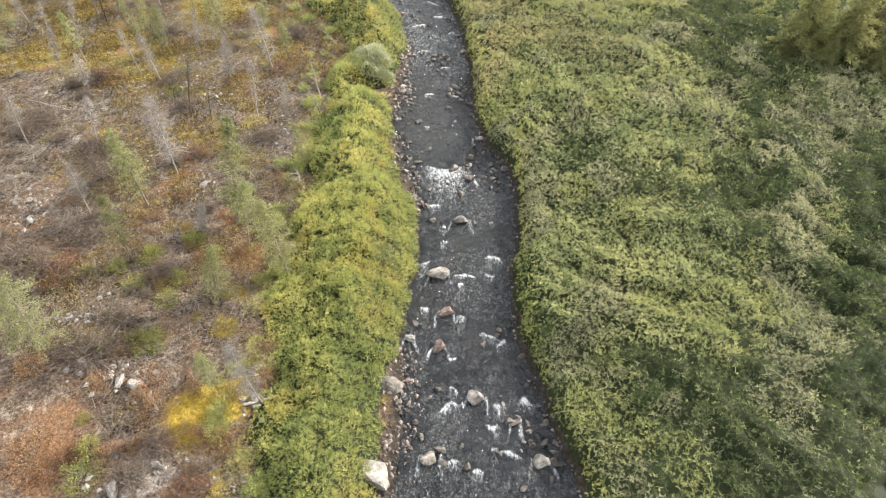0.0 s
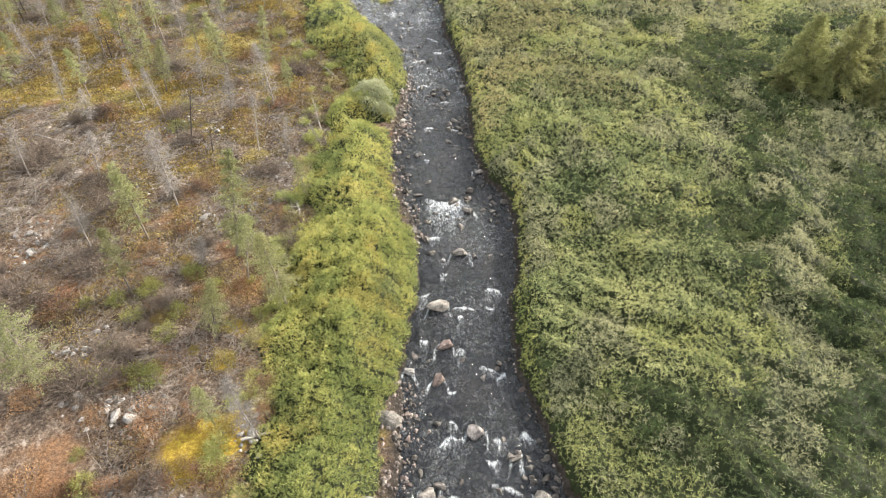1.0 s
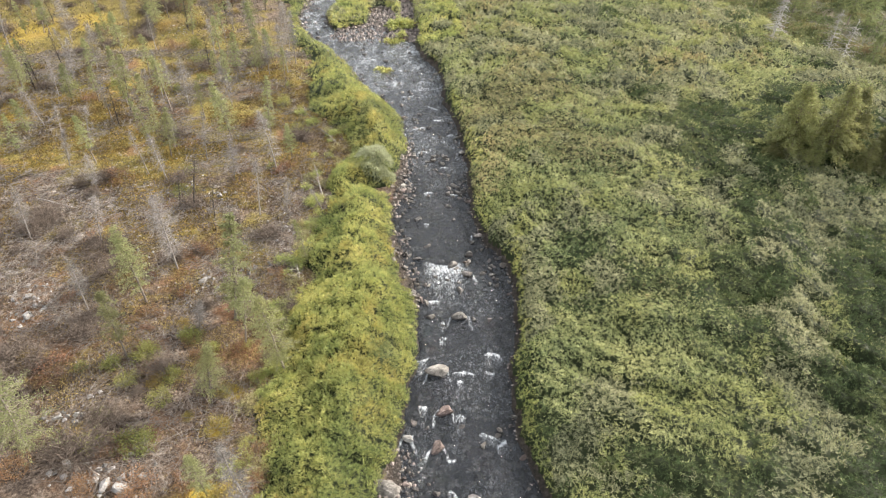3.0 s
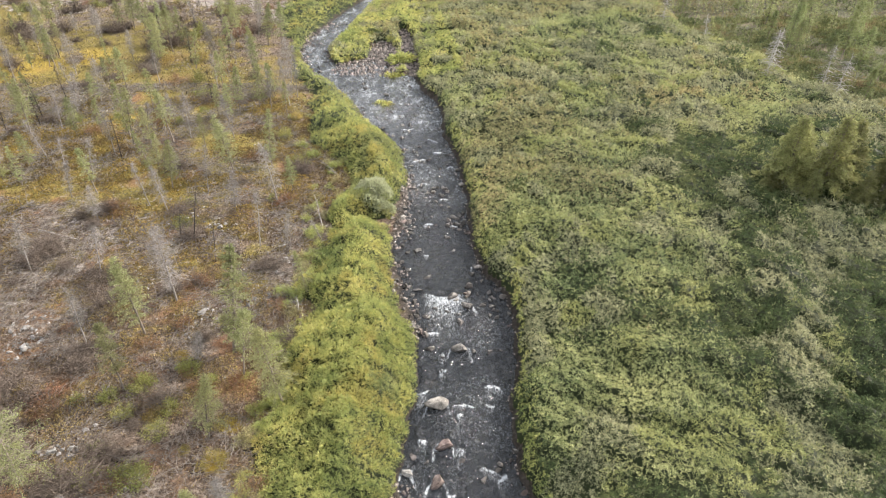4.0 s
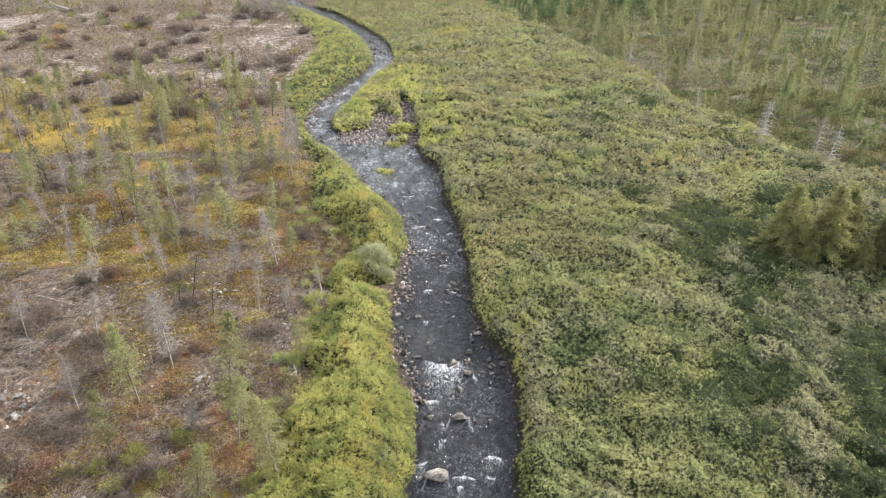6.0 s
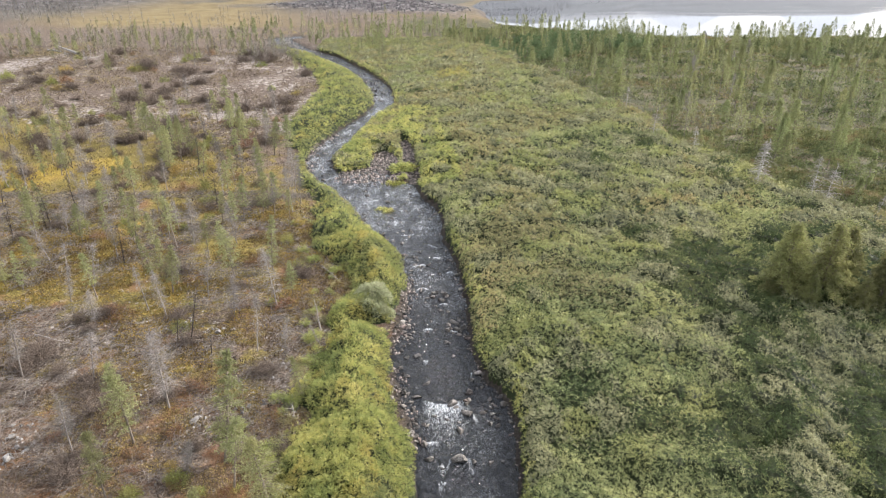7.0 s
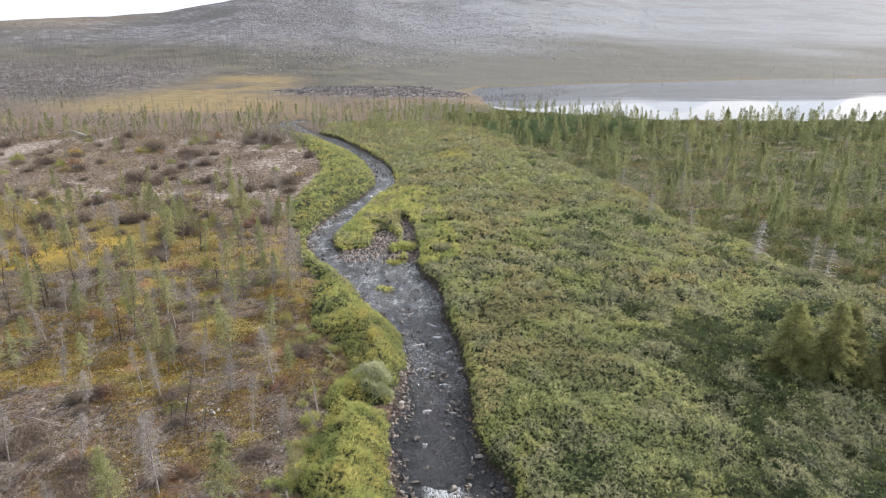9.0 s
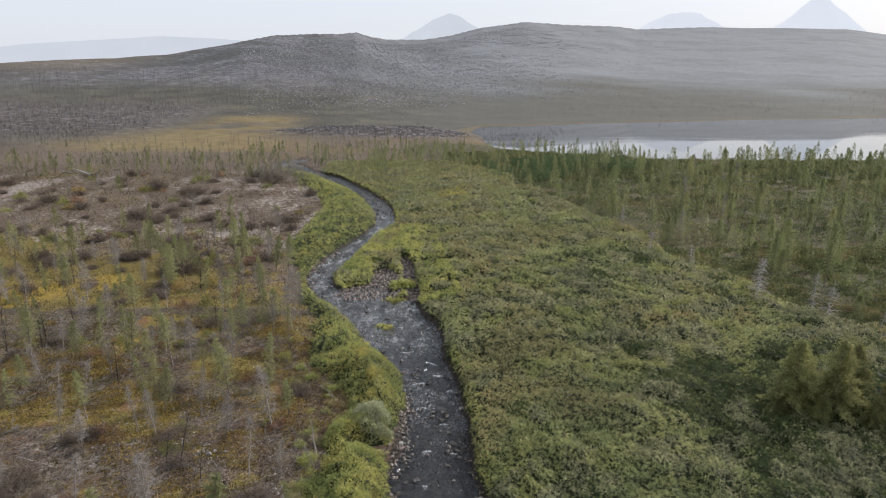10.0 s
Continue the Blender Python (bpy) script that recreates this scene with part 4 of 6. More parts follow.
def lobed_bush(name, lobes, leaves, leaf_size, leaf_mat, seed):
    """Stems and leaves of a bush of several rounded heads. lobes: x, y, height, radius."""
    r = np.random.default_rng(seed)
    pick = r.integers(0, len(lobes), leaves)
    lobe = np.array(lobes)[pick]
    out = unit(r.normal(size=(leaves, 3)) + np.array([0, 0, 0.55]))
    out[:, 2] = np.abs(out[:, 2]) * 1.1 - 0.15
    swell = 0.72 + 0.5 * vnoise(out[:, 0] * 3.2 + pick * 7, out[:, 1] * 3.2 + out[:, 2] * 2, seed)
    base = np.stack([lobe[:, 0], lobe[:, 1], lobe[:, 2] - lobe[:, 3]], -1) + out * (lobe[:, 3] * swell * r.uniform(0.75, 1.05, leaves))[:, None]
    base[:, 2] = np.clip(base[:, 2], 0.05, None)
    size = leaf_size * r.uniform(0.6, 1.4, leaves)
    v, f = leaf_arrays(base, out + np.array([0, 0, 0.5]) + r.normal(size=(leaves, 3)) * 0.45, size, size * 0.36, out + r.normal(size=(leaves, 3)) * 0.5)
    stems = len(lobes) * 9
    head = np.array(lobes)[np.arange(stems) % len(lobes)]
    t = np.linspace(0, 1, 4)[None, :, None]
    tip = np.stack([head[:, 0], head[:, 1], head[:, 2] * 0.9], -1) + r.normal(size=(stems, 3)) * (head[:, 3] * 0.4)[:, None]
    sv, sf = tube_arrays(tip[:, None] * t * np.array([1, 1, 1.0]), np.full((stems, 4), 0.02) * np.array([1.3, 1, 0.7, 0.3]), 4)
    return mesh_of(name + "_stems", sv, sf, M_TWIG), mesh_of(name + "_leaves", v, f, leaf_mat)


pale = lobed_bush("pale_willow", [(0, 0.3, 2.9, 1.2), (-1.0, 0.6, 2.5, 1.0), (0.9, -0.3, 2.4, 1.0), (-0.5, -1.1, 2.0, 1.0), (0.7, -1.5, 1.6, 0.9), (-1.4, -0.6, 1.7, 0.8), (0.2, 1.4, 2.4, 0.9), (1.4, -1.6, 1.1, 0.8)], 11000, 0.2, M_PALE, 5)
random.seed(5)
shrub("willow_bush", pale, -6.05, 50.5, 0.84, "rounded pale silver-green willow bush on the bank").rotation_euler = (0, 0, 0)

FIELD = [(shrub_meshes("field_a", 1.3, 1.9, 2200, 0.19, M_GREYWILLOW, 40, 51), "rounded grey-green willow bush standing out of the scrub"),
         (shrub_meshes("field_b", 1.1, 1.7, 1900, 0.18, M_WILLOW, 36, 52), "rounded dull green willow bush standing out of the scrub"),
         (shrub_meshes("field_c", 1.0, 1.5, 1700, 0.18, M_LIMEWILLOW, 34, 53), "small yellow-green willow bush standing out of the scrub"),
         (shrub_meshes("field_d", 1.4, 1.8, 2200, 0.19, M_DARKWILLOW, 40, 54), "rounded dark green willow bush standing out of the scrub")]
shrub("willow_bush", FIELD[0][0], 27.5, 46.0, 1.35, FIELD[0][1], "bushes in the willow scrub")
made = 0
while made < 110:
    y = random.uniform(12, 150)
    x = random.uniform(float(right_bank(np.array(y))) + 1.2, min(0.8 * y + 5, float(wood_edge(np.array(y)))))
    if float(right_cover(np.array(x), np.array(y))) < 0.8:
        continue
    meshes, label = FIELD[random.choice((0, 0, 1, 1, 2, 3, 3) if y > 32 else (1, 3, 3, 3))]
    shrub("willow_bush", meshes, x, y, random.uniform(0.55, 1.05) * (1 + y / 300), label, "bushes in the willow scrub")
    made += 1

SHRUBS = {
    "rust": ([shrub_meshes("rust_a", 0.8, 0.7, 1500, 0.065, M_RUST, 26, 11), shrub_meshes("rust_b", 1.0, 0.6, 1700, 0.065, M_RUST, 30, 12)], "low rust-red dwarf birch shrub on the heath"),
    "gold": ([shrub_meshes("gold_a", 0.9, 0.6, 1700, 0.07, M_GOLD, 26, 13), shrub_meshes("gold_b", 0.7, 0.7, 1400, 0.07, M_GOLD, 24, 14)], "low golden-yellow dwarf birch shrub on the heath"),
    "lime": ([shrub_meshes("lime_a", 0.7, 0.8, 1500, 0.075, M_LIME, 24, 15), shrub_meshes("lime_b", 0.9, 0.6, 1500, 0.075, M_LIME, 24, 16)], "small yellow-green shrub on the heath"),
    "twig": ([shrub_meshes("twig_a", 1.1, 0.9, 0, 0, None, 130, 17), shrub_meshes("twig_b", 1.4, 0.8, 0, 0, None, 170, 18)], "leafless brown twiggy shrub on burnt ground"),
}
PLACED = [("gold", -12.9, 16.0, 0.8), ("gold", -11.2, 17.6, 1.2), ("gold", -10.56, 18.11, 1.2), ("rust", -19.53, 14.24, 1.6), ("rust", -18.34, 13.75, 1.3), ("rust", -14.65, 14.84, 0.9),
          ("lime", -16.85, 13.45, 1.3), ("lime", -17.04, 14.84, 1.0), ("lime", -19.68, 26.43, 1.0), ("rust", -14.29, 31.75, 0.9), ("gold", -16.6, 25.44, 0.9), ("gold", -12.34, 22.27, 1.0),
          ("gold", -12.53, 24.84, 0.9), ("rust", -17.66, 33.43, 1.1), ("twig", -25.93, 27.31, 1.5), ("twig", -19.51, 20.39, 1.5), ("rust", -21.8, 19.3, 1.4), ("rust", -11.8, 35.59, 1.0),
          ("lime", -14.21, 28.1, 0.8), ("rust", -17.82, 18.31, 1.1), ("twig", -24.35, 26.62, 1.2), ("twig", -13.47, 40.41, 1.3), ("twig", -42.6, 96.0, 2.4), ("twig", -40.6, 97.2, 2.2), ("rust", -31.2, 101.0, 2.4), ("rust", -38.4, 97.6, 1.6), ("twig", -29.0, 103.5, 2.0)]
for kind, x, y, s in PLACED:
    meshes, label = SHRUBS[kind]
    shrub("heath_shrub", meshes[random.randrange(len(meshes))], x, y, s, label, "shrubs on the heath")
made = 0
while made < 60:
    y = random.uniform(11.5, 40)
    x = random.uniform(-0.8 * y - 3, -9)
    tone = float(vnoise(x * 0.16, y * 0.16, 103))
    if x > float(strip_edge(y)) + 0.4:
        continue
    kind = ("rust" if tone > 0.6 else "gold" if tone > 0.48 else random.choice(["lime", "twig", "twig"]))
    meshes, label = SHRUBS[kind]
    shrub("heath_shrub", meshes[random.randrange(len(meshes))], x, y, random.uniform(0.5, 1.3), label, "shrubs on the heath")
    made += 1
made = 0
while made < 260:
    y = random.uniform(13, 130) if made < 150 else random.uniform(100, 200)
    x = random.uniform(-0.8 * y - 6, -9)
    if x > float(strip_edge(y)) - 0.4:
        continue
    tone = float(vnoise(x * 0.09, y * 0.09, 91))
    kind = "twig" if tone < 0.42 or y > 105 and random.random() < 0.4 else random.choice(["rust", "gold", "lime", "lime"] if y > 50 else ["rust", "rust", "gold", "lime", "twig"])
    meshes, label = SHRUBS[kind]
    shrub("heath_shrub", meshes[random.randrange(len(meshes))], x, y, random.uniform(0.5, 1.2) * (1 + y / (160 if y < 100 else 125)), label, "shrubs on the heath")
    made += 1

EDGE = [shrub_meshes("edge_a", 0.7, 0.7, 1300, 0.08, M_OLIVE, 24, 41), shrub_meshes("edge_b", 0.8, 0.9, 1400, 0.08, M_STRIPCOOL, 24, 42)]
for i in range(95):
    y = random.uniform(11, 62)
    x = float(strip_edge(np.array(y))) + random.gauss(-0.9, 0.8)
    shrub("edge_shrub", EDGE[i % 2], x, y, random.uniform(0.5, 1.15), "low green shrub at the edge of the willow thicket", "shrubs along the thicket")


def branch_mesh(seed):
    """A crooked dead branch a metre long, along x."""
    r = np.random.default_rng(seed)
    t = np.linspace(0, 1, 6)
    path = np.stack([t, 0.05 * np.cumsum(r.normal(size=6)) * t, 0.05 * np.cumsum(r.normal(size=6)) * t], -1)
    forks = np.array([[path[k], path[k] + np.array([0.16, s * 0.10, 0.05]), path[k] + np.array([0.30, s * 0.22, 0.03])] for k, s in ((1, 1), (2, -1), (3, 1))])
    return mesh_of("dead_branch", *joined(tube_arrays(path[None], np.array([[0.020, 0.018, 0.015, 0.012, 0.008, 0.003]]), 4), tube_arrays(forks, np.array([[0.010, 0.008, 0.003]] * 3), 4)), M_BROWNTWIG)


BRANCHES = [branch_mesh(300 + k) for k in range(5)]


def brush_pile(x, y, size, count, seed):
    """A tangle of long dead branches."""
    r = random.Random(seed)
    holder = tagged(new("brush_heap"), "heap of tangled brown dead branches on the heath", "brush heap", "brush heaps")
    holder.location = (x, y, float(ground_height(x, y)))
    for k in range(count):
        long = size * r.uniform(0.7, 2.0)
        ob = part_of("branch", BRANCHES[k % 5], holder)
        ob.matrix_local = pose(r.gauss(0, 0.5) * size, r.gauss(0, 0.4) * size, r.uniform(0.03, 0.3) * size, r.uniform(0, 360), -r.uniform(0, 28), 0)
        ob.matrix_local = pose(0, 0, 0, 0, 0, r.uniform(0, 360)) @ ob.matrix_local @ Matrix.Scale(long, 4)


for i, (x, y, size, count) in enumerate([(-19.4, 20.3, 1.3, 60), (-18.8, 20.0, 1.2, 50), (-26.0, 27.3, 1.3, 60), (-24.8, 27.8, 1.0, 40), (-14.6, 24.6, 0.8, 30), (-15.2, 40.0, 1.0, 40), (-30.5, 38.2, 1.0, 36)]):
    brush_pile(x, y, size, count, 60 + i)

# low growth and dry litter all over the heath
def litter(name, count_near, count_far):
    holder = tagged(new("heath_undergrowth"), "brown heather, dwarf shrubs and dry twigs over burnt ground", "undergrowth", kind="stuff")
    for count, y0, y1, size in ((count_near, 10, 40, 0.11), (count_near, 40, 75, 0.17), (count_far, 75, 215, 0.34)):
        y = np.sqrt(rng.uniform(y0 ** 2, y1 ** 2, count))
        x = -rng.uniform(0, 1, count) * (0.80 * y + 4) - 0.2
        ok = (x < strip_edge(y) + 0.3) & (fbm(x * 0.35, y * 0.35, 93, 3) - np.where(y > 100, 0.9 * (fbm(x * 0.22, y * 0.12, 55, 3) - 0.5), 0) + 0.09 * rng.normal(size=count) > np.where(y > 100, 0.50, 0.43))
        ok = ok & (np.hypot((x + 12.4) / 2.2, (y - 16.8) / 1.6) > 1) & (np.hypot((x + 12.8) / 2.4, (y - 13.2) / 1.5) > rng.uniform(0.6, 1.1, count))
        x, y = x[ok], y[ok]
        n = len(x)
        hump = 0.9 * step(0.43, 0.72, fbm(x * 0.35, y * 0.35, 93, 3))
        z = ground_height(x, y) + rng.uniform(0, 1, n) * hump * (0.55 if y0 < 70 else 1.2)
        along = rng.normal(size=(n, 3)) * 0.7 + np.array([0, 0, 0.7])
        length = size * rng.uniform(0.5, 1.4, n)
        v, f = sliver_arrays(np.stack([x, y, z], -1), along, length, length * 0.42)
        part_of("low_growth", mesh_of("low_growth", v, f, M_HEATH if y0 < 30 else M_MIDHEATH if y0 < 70 else M_FARHEATH), holder)["kind"] = "stuff"
    count = 80000
    y = np.sqrt(rng.uniform(11 ** 2, 80 ** 2, count))
    x = -rng.uniform(0, 1, count) * (0.80 * y + 4)
    ok = (x < strip_edge(y) - 0.2) & (fbm(x * 0.25, y * 0.25, 95, 3) > 0.40) & (np.hypot((x + 12.4) / 2.2, (y - 16.8) / 1.6) > 1)
    x, y = x[ok], y[ok]
    n = len(x)
    z = ground_height(x, y) + rng.uniform(0.02, 0.25, n)
    ang = rng.uniform(0, 2 * np.pi, n)
    length = 0.25 + 1.1 * rng.uniform(0, 1, n) ** 2
    dirs = np.stack([np.cos(ang), np.sin(ang), rng.normal(size=n) * 0.22], -1)
    start = np.stack([x, y, z], -1)
    bend = start + dirs * (length * 0.5)[:, None] + rng.normal(size=(n, 3)) * 0.05
    path = np.stack([start, bend, start + dirs * length[:, None]], 1)
    rad = ((0.007 + 0.0002 * y) * rng.uniform(0.5, 1.6, n))[:, None] * np.array([1.0, 0.8, 0.4])[None]
    v, f = tube_arrays(path, rad, 3)
    part_of("dry_twigs", mesh_of("dry_twigs", v, f, M_TWIG), holder)["kind"] = "stuff"


litter("heath", 190000, 120000)


def wood_floor(count):
    """Low shrubs between the larches on the right."""
    y = np.concatenate([np.sqrt(rng.uniform(60 ** 2, 270 ** 2, count)), rng.uniform(56, 112, count)])
    count = len(y)
    x = rng.uniform(0, 1, count) * (0.80 * y + 6)
    ok = (x > wood_edge(y) - 2) & (lake_depth(x, y) < -2) & (fbm(x * 0.2, y * 0.14, 94, 3) + 0.10 * rng.normal(size=count) > 0.36)
    x, y = x[ok], y[ok]
    n = len(x)
    z = ground_height(x, y) + rng.uniform(0, 1, n) * 1.1 * step(0.4, 0.72, fbm(x * 0.2, y * 0.14, 94, 3))
    size = (0.12 + y / 420) * rng.uniform(0.5, 1.4, n)
    v, f = sliver_arrays(np.stack([x, y, z], -1), rng.normal(size=(n, 3)) * 0.7 + np.array([0, 0, 0.6]), size, size * 0.5)
    holder = tagged(new("wood_undergrowth"), "green and rust low shrubs under the open larch wood", "undergrowth", kind="stuff")
    part_of("low_growth", mesh_of("wood_low_growth", v, f, M_FLOOR), holder)["kind"] = "stuff"


wood_floor(260000)


# ---------------------------------------------------------------- stones
def stone_mesh(name, seed, material, detail=2, flat=0.6):
    bm = bmesh.new()
    bmesh.ops.create_icosphere(bm, subdivisions=detail, radius=0.5)
    off = Vector((seed * 3.7, seed * 1.3, seed * 7.1))
    r = random.Random(seed)
    cuts = [(Vector((r.gauss(0, 1), r.gauss(0, 1), r.gauss(0, 0.8))).normalized(), r.uniform(0.20, 0.40)) for _ in range(12)]
    for v in bm.verts:
        p = v.co.copy()
        for nrm, lim in cuts:
            over = p.dot(nrm) - lim
            if over > 0:
                p -= nrm * over
        p *= 1 + 0.16 * noise.noise(p * 2.0 + off) + 0.07 * noise.noise(p * 7 + off)
        v.co = Vector((p.x * 1.3, p.y * 1.1, p.z * flat * 1.15))
    me = bpy.data.meshes.new(name)
    bm.to_mesh(me)
    bm.free()
    for p in me.polygons:
        p.use_smooth = False
    me.materials.append(material)
    return me


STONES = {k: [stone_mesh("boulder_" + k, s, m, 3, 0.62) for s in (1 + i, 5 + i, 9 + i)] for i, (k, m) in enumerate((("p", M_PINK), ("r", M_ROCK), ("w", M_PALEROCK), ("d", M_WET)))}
WORDS = {"p": "pinkish", "r": "grey", "w": "pale", "d": "dark wet"}
for i, (x, y, w, d, turn, tone) in enumerate(BOULDERS):
    ob = new("river_boulder", STONES[tone][i % 3])
    hgt = 0.55 * (w + d) / 2 / 0.62
    ob.matrix_world = pose(x, y, 0.14 * min(w, d), 0, 0, turn) @ Matrix.Diagonal((1.12 * w, 1.12 * d, 1.1 * hgt, 1))
    tagged(ob, WORDS[tone] + (" weathered boulder half sunk in the stream" if -2 < x < 4.9 else " weathered boulder at the stream's stony edge"), "boulder", "boulders in the stream")

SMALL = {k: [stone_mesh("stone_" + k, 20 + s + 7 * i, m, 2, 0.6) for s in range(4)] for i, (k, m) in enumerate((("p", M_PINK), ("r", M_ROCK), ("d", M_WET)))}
HEAPS = [(3.6, 37.4), (3.3, 40.2), (2.0, 37.0), (-1.9, 35.2), (-2.3, 33.6), (4.8, 15.2), (4.2, 17.0), (-2.0, 15.6), (-2.1, 17.4), (-1.8, 19.4), (-3.0, 46.0), (1.2, 48.5), (-0.5, 54.0)]
STREAM_STONES = [(-1.94, 38.43, .75), (1.96, 38.98, .95), (3.26, 41.26, .8), (3.36, 35.49, .4), (3.87, 35.31, .45), (3.91, 36.0, .35), (0.67, 37.62, .85), (1.72, 37.95, .6), (1.24, 34.75, .7), (-2.95, 36.32, .7),
                 (-2.32, 33.56, .6), (-1.54, 33.73, .75), (-0.88, 32.01, .7), (-2.18, 43.54, .5), (2.03, 31.84, .5), (3.09, 31.73, .5), (4.34, 16.34, .45), (4.41, 15.57, .5), (5.05, 15.72, .6), (4.21, 14.32, .3),
                 (3.8, 13.39, .45), (1.13, 14.44, .6), (-0.25, 15.36, .75), (3.38, 16.92, .6), (3.14, 22.79, .4), (5.16, 17.24, .3), (-2.49, 17.87, .6), (-1.84, 17.97, .5), (0.88, 15.57, .35), (2.69, 15.12, .5), (6.31, 16.03, .4), (6.23, 14.82, .35)]
for i, (x, y, w) in enumerate(STREAM_STONES):
    tone = "rdrp"[i % 4] if x < 3 else "drd"[i % 3]
    ob = new("river_stone", SMALL[tone][i % 4])
    ob.matrix_world = pose(x, y, 0.05, random.uniform(-12, 12), random.uniform(-12, 12), random.uniform(0, 360)) @ Matrix.Diagonal((w, w * random.uniform(0.6, 0.9), w * random.uniform(0.7, 1.1), 1))
    tagged(ob, {"d": "dark wet stone breaking the stream's surface", "r": "grey stone breaking the stream's surface", "p": "pinkish stone breaking the stream's surface"}[tone], "stone", "stones in the stream")
made = 0
while made < 235:
    y = random.choice([random.uniform(13, 24), random.uniform(24, 62), random.uniform(34, 58), random.uniform(60, 100)])
    heap = random.choice(HEAPS) if random.random() < 0.4 else None
    if heap:
        y = random.gauss(heap[1], 0.8)
    l, r = float(left_bank(np.array(y))), float(right_bank(np.array(y)))
    edge = random.random()
    if edge < 0.58:
        x = l + random.gauss(0.2, 0.5)
    elif edge < 0.78:
        x = r - abs(random.gauss(0.3, 0.5))
    else:
        x = random.uniform(l, r)
    if heap:
        x = min(max(random.gauss(heap[0], 0.55), l - 0.3), r - 0.1)
    if 21.5 < y < 33 and x < l + 0.5:
        continue
    if any(math.hypot(x - b[0], y - b[1]) < (b[2] + b[3]) / 3 for b in BOULDERS):
        continue
    tone = random.choice("ddr" if l + 0.8 < x < r - 0.3 else "drrp")
    w = random.uniform(0.2, 0.55) * (0.8 + y / 90)
    ob = new("river_stone", SMALL[tone][random.randrange(4)])
    ob.matrix_world = pose(x, y, max(0.01, float(ground_height(x, y)) + 0.06), random.uniform(-12, 12), random.uniform(-12, 12), random.uniform(0, 360)) @ Matrix.Diagonal((w, w * random.uniform(0.6, 1), w * random.uniform(0.6, 1.1), 1))
    tagged(ob, {"d": "dark wet stone in the stream", "r": "grey stone at the stream's edge", "p": "pinkish stone at the stream's edge"}[tone], "stone", "stones in the stream")
    made += 1


def gravel(name, x, y, size, material, label, group_kind="stuff"):
    """Many small stones in one mesh."""
    n = len(x)
    corner = np.array([(1, 0, 0), (0.2, 1, 0), (-1, 0.1, 0), (-0.1, -1, 0), (0.1, 0.1, 0.8), (0, 0, -0.6)], float)
    tri = np.array([(0, 1, 4), (1, 2, 4), (2, 3, 4), (3, 0, 4), (1, 0, 5), (2, 1, 5), (3, 2, 5), (0, 3, 5)])
    v = corner[None] * rng.uniform(0.6, 1.3, (n, 6, 3)) * size[:, None, None] * 0.5
    a = rng.uniform(0, 2 * np.pi, n)
    c, s = np.cos(a)[:, None], np.sin(a)[:, None]
    v = np.stack([v[..., 0] * c - v[..., 1] * s, v[..., 0] * s + v[..., 1] * c, v[..., 2]], -1)
    v += np.stack([x, y, np.maximum(ground_height(x, y), -0.06) + size * 0.12], -1)[:, None]
    f = (np.arange(n)[:, None, None] * 6 + tri[None]).reshape(-1, 3)
    return tagged(new(name, mesh_of(name, v.reshape(-1, 3), f, material)), label, "stones", kind=group_kind)


def island_stone(name, dark, light):
    n = Nodes(name)
    own = n.add("ShaderNodeNewGeometry").outputs["Random Per Island"]
    colour = n.vary(n.ramp(n.math("ADD", n.math("MULTIPLY", own, 0.7), n.math("MULTIPLY", n.noise(9, 3), 0.3)), [(0.1, dark), (0.9, light)]), own, 0.7, 1.2, 0.02)
    return n.finish(colour, 0.7, None, 0, 0.4)


M_GRAVEL = island_stone("shore_gravel", (0.02, 0.017, 0.015), (0.25, 0.205, 0.18))
M_FELLROCK = island_stone("fell_boulders", (0.13, 0.13, 0.139), (0.29, 0.288, 0.302))
M_STREAMSTONE = island_stone("stream_cobbles", (0.018, 0.016, 0.015), (0.15, 0.13, 0.115))
M_BURNTROCK = island_stone("burnt_boulders", (0.032, 0.030, 0.032), (0.145, 0.14, 0.14))
M_PALECHIPS = island_stone("pale_chips", (0.10, 0.092, 0.085), (0.37, 0.35, 0.33))
M_RUBBLE = island_stone("pale_rubble", (0.09, 0.08, 0.072), (0.37, 0.345, 0.315))
y = np.concatenate([rng.uniform(12, 21.5, 620), rng.uniform(33, 42, 240), rng.uniform(44, 57, 380), rng.uniform(70, 112, 500)])
x = left_bank(y) + rng.normal(size=len(y)) * 0.5 * (0.35 + 1.1 * vnoise(y * 0.3, y * 0, 77)) + 0.1
gravel("shore_gravel", x, y, (0.05 + 0.28 * rng.uniform(0, 1, len(y)) ** 2.2) * (0.8 + y / 80), M_GRAVEL, "brown and grey cobbles along the stream edge")
y = rng.uniform(10, 62, 500)
x = right_bank(y) - np.abs(rng.normal(size=500)) * 0.3
gravel("shore_gravel", x, y, rng.uniform(0.07, 0.22, 500), M_GRAVEL, "dark cobbles under the willow bank")
y = np.concatenate([rng.uniform(44, 64, 160), rng.uniform(62, 112, 330), rng.uniform(138, 172, 160)])
x = left_bank(y) + rng.uniform(0.02, 0.98, len(y)) * (right_bank(y) - left_bank(y))
ok = fbm(x * 0.5, y * 0.3, 112, 3) > 0.44
gravel("stream_cobbles", x[ok], y[ok], (0.16 + 0.36 * rng.uniform(0, 1, ok.sum()) ** 2) * (0.7 + y[ok] / 160), M_STREAMSTONE, "dark wet cobbles breaking the stream's surface")
x, y = rng.uniform(-18, -2, 6000), rng.uniform(84, 113, 6000)
ok = (bar_low(x, y) > 0.3 + 0.3 * rng.uniform(size=6000)) & (x > left_bank(y) + 1)
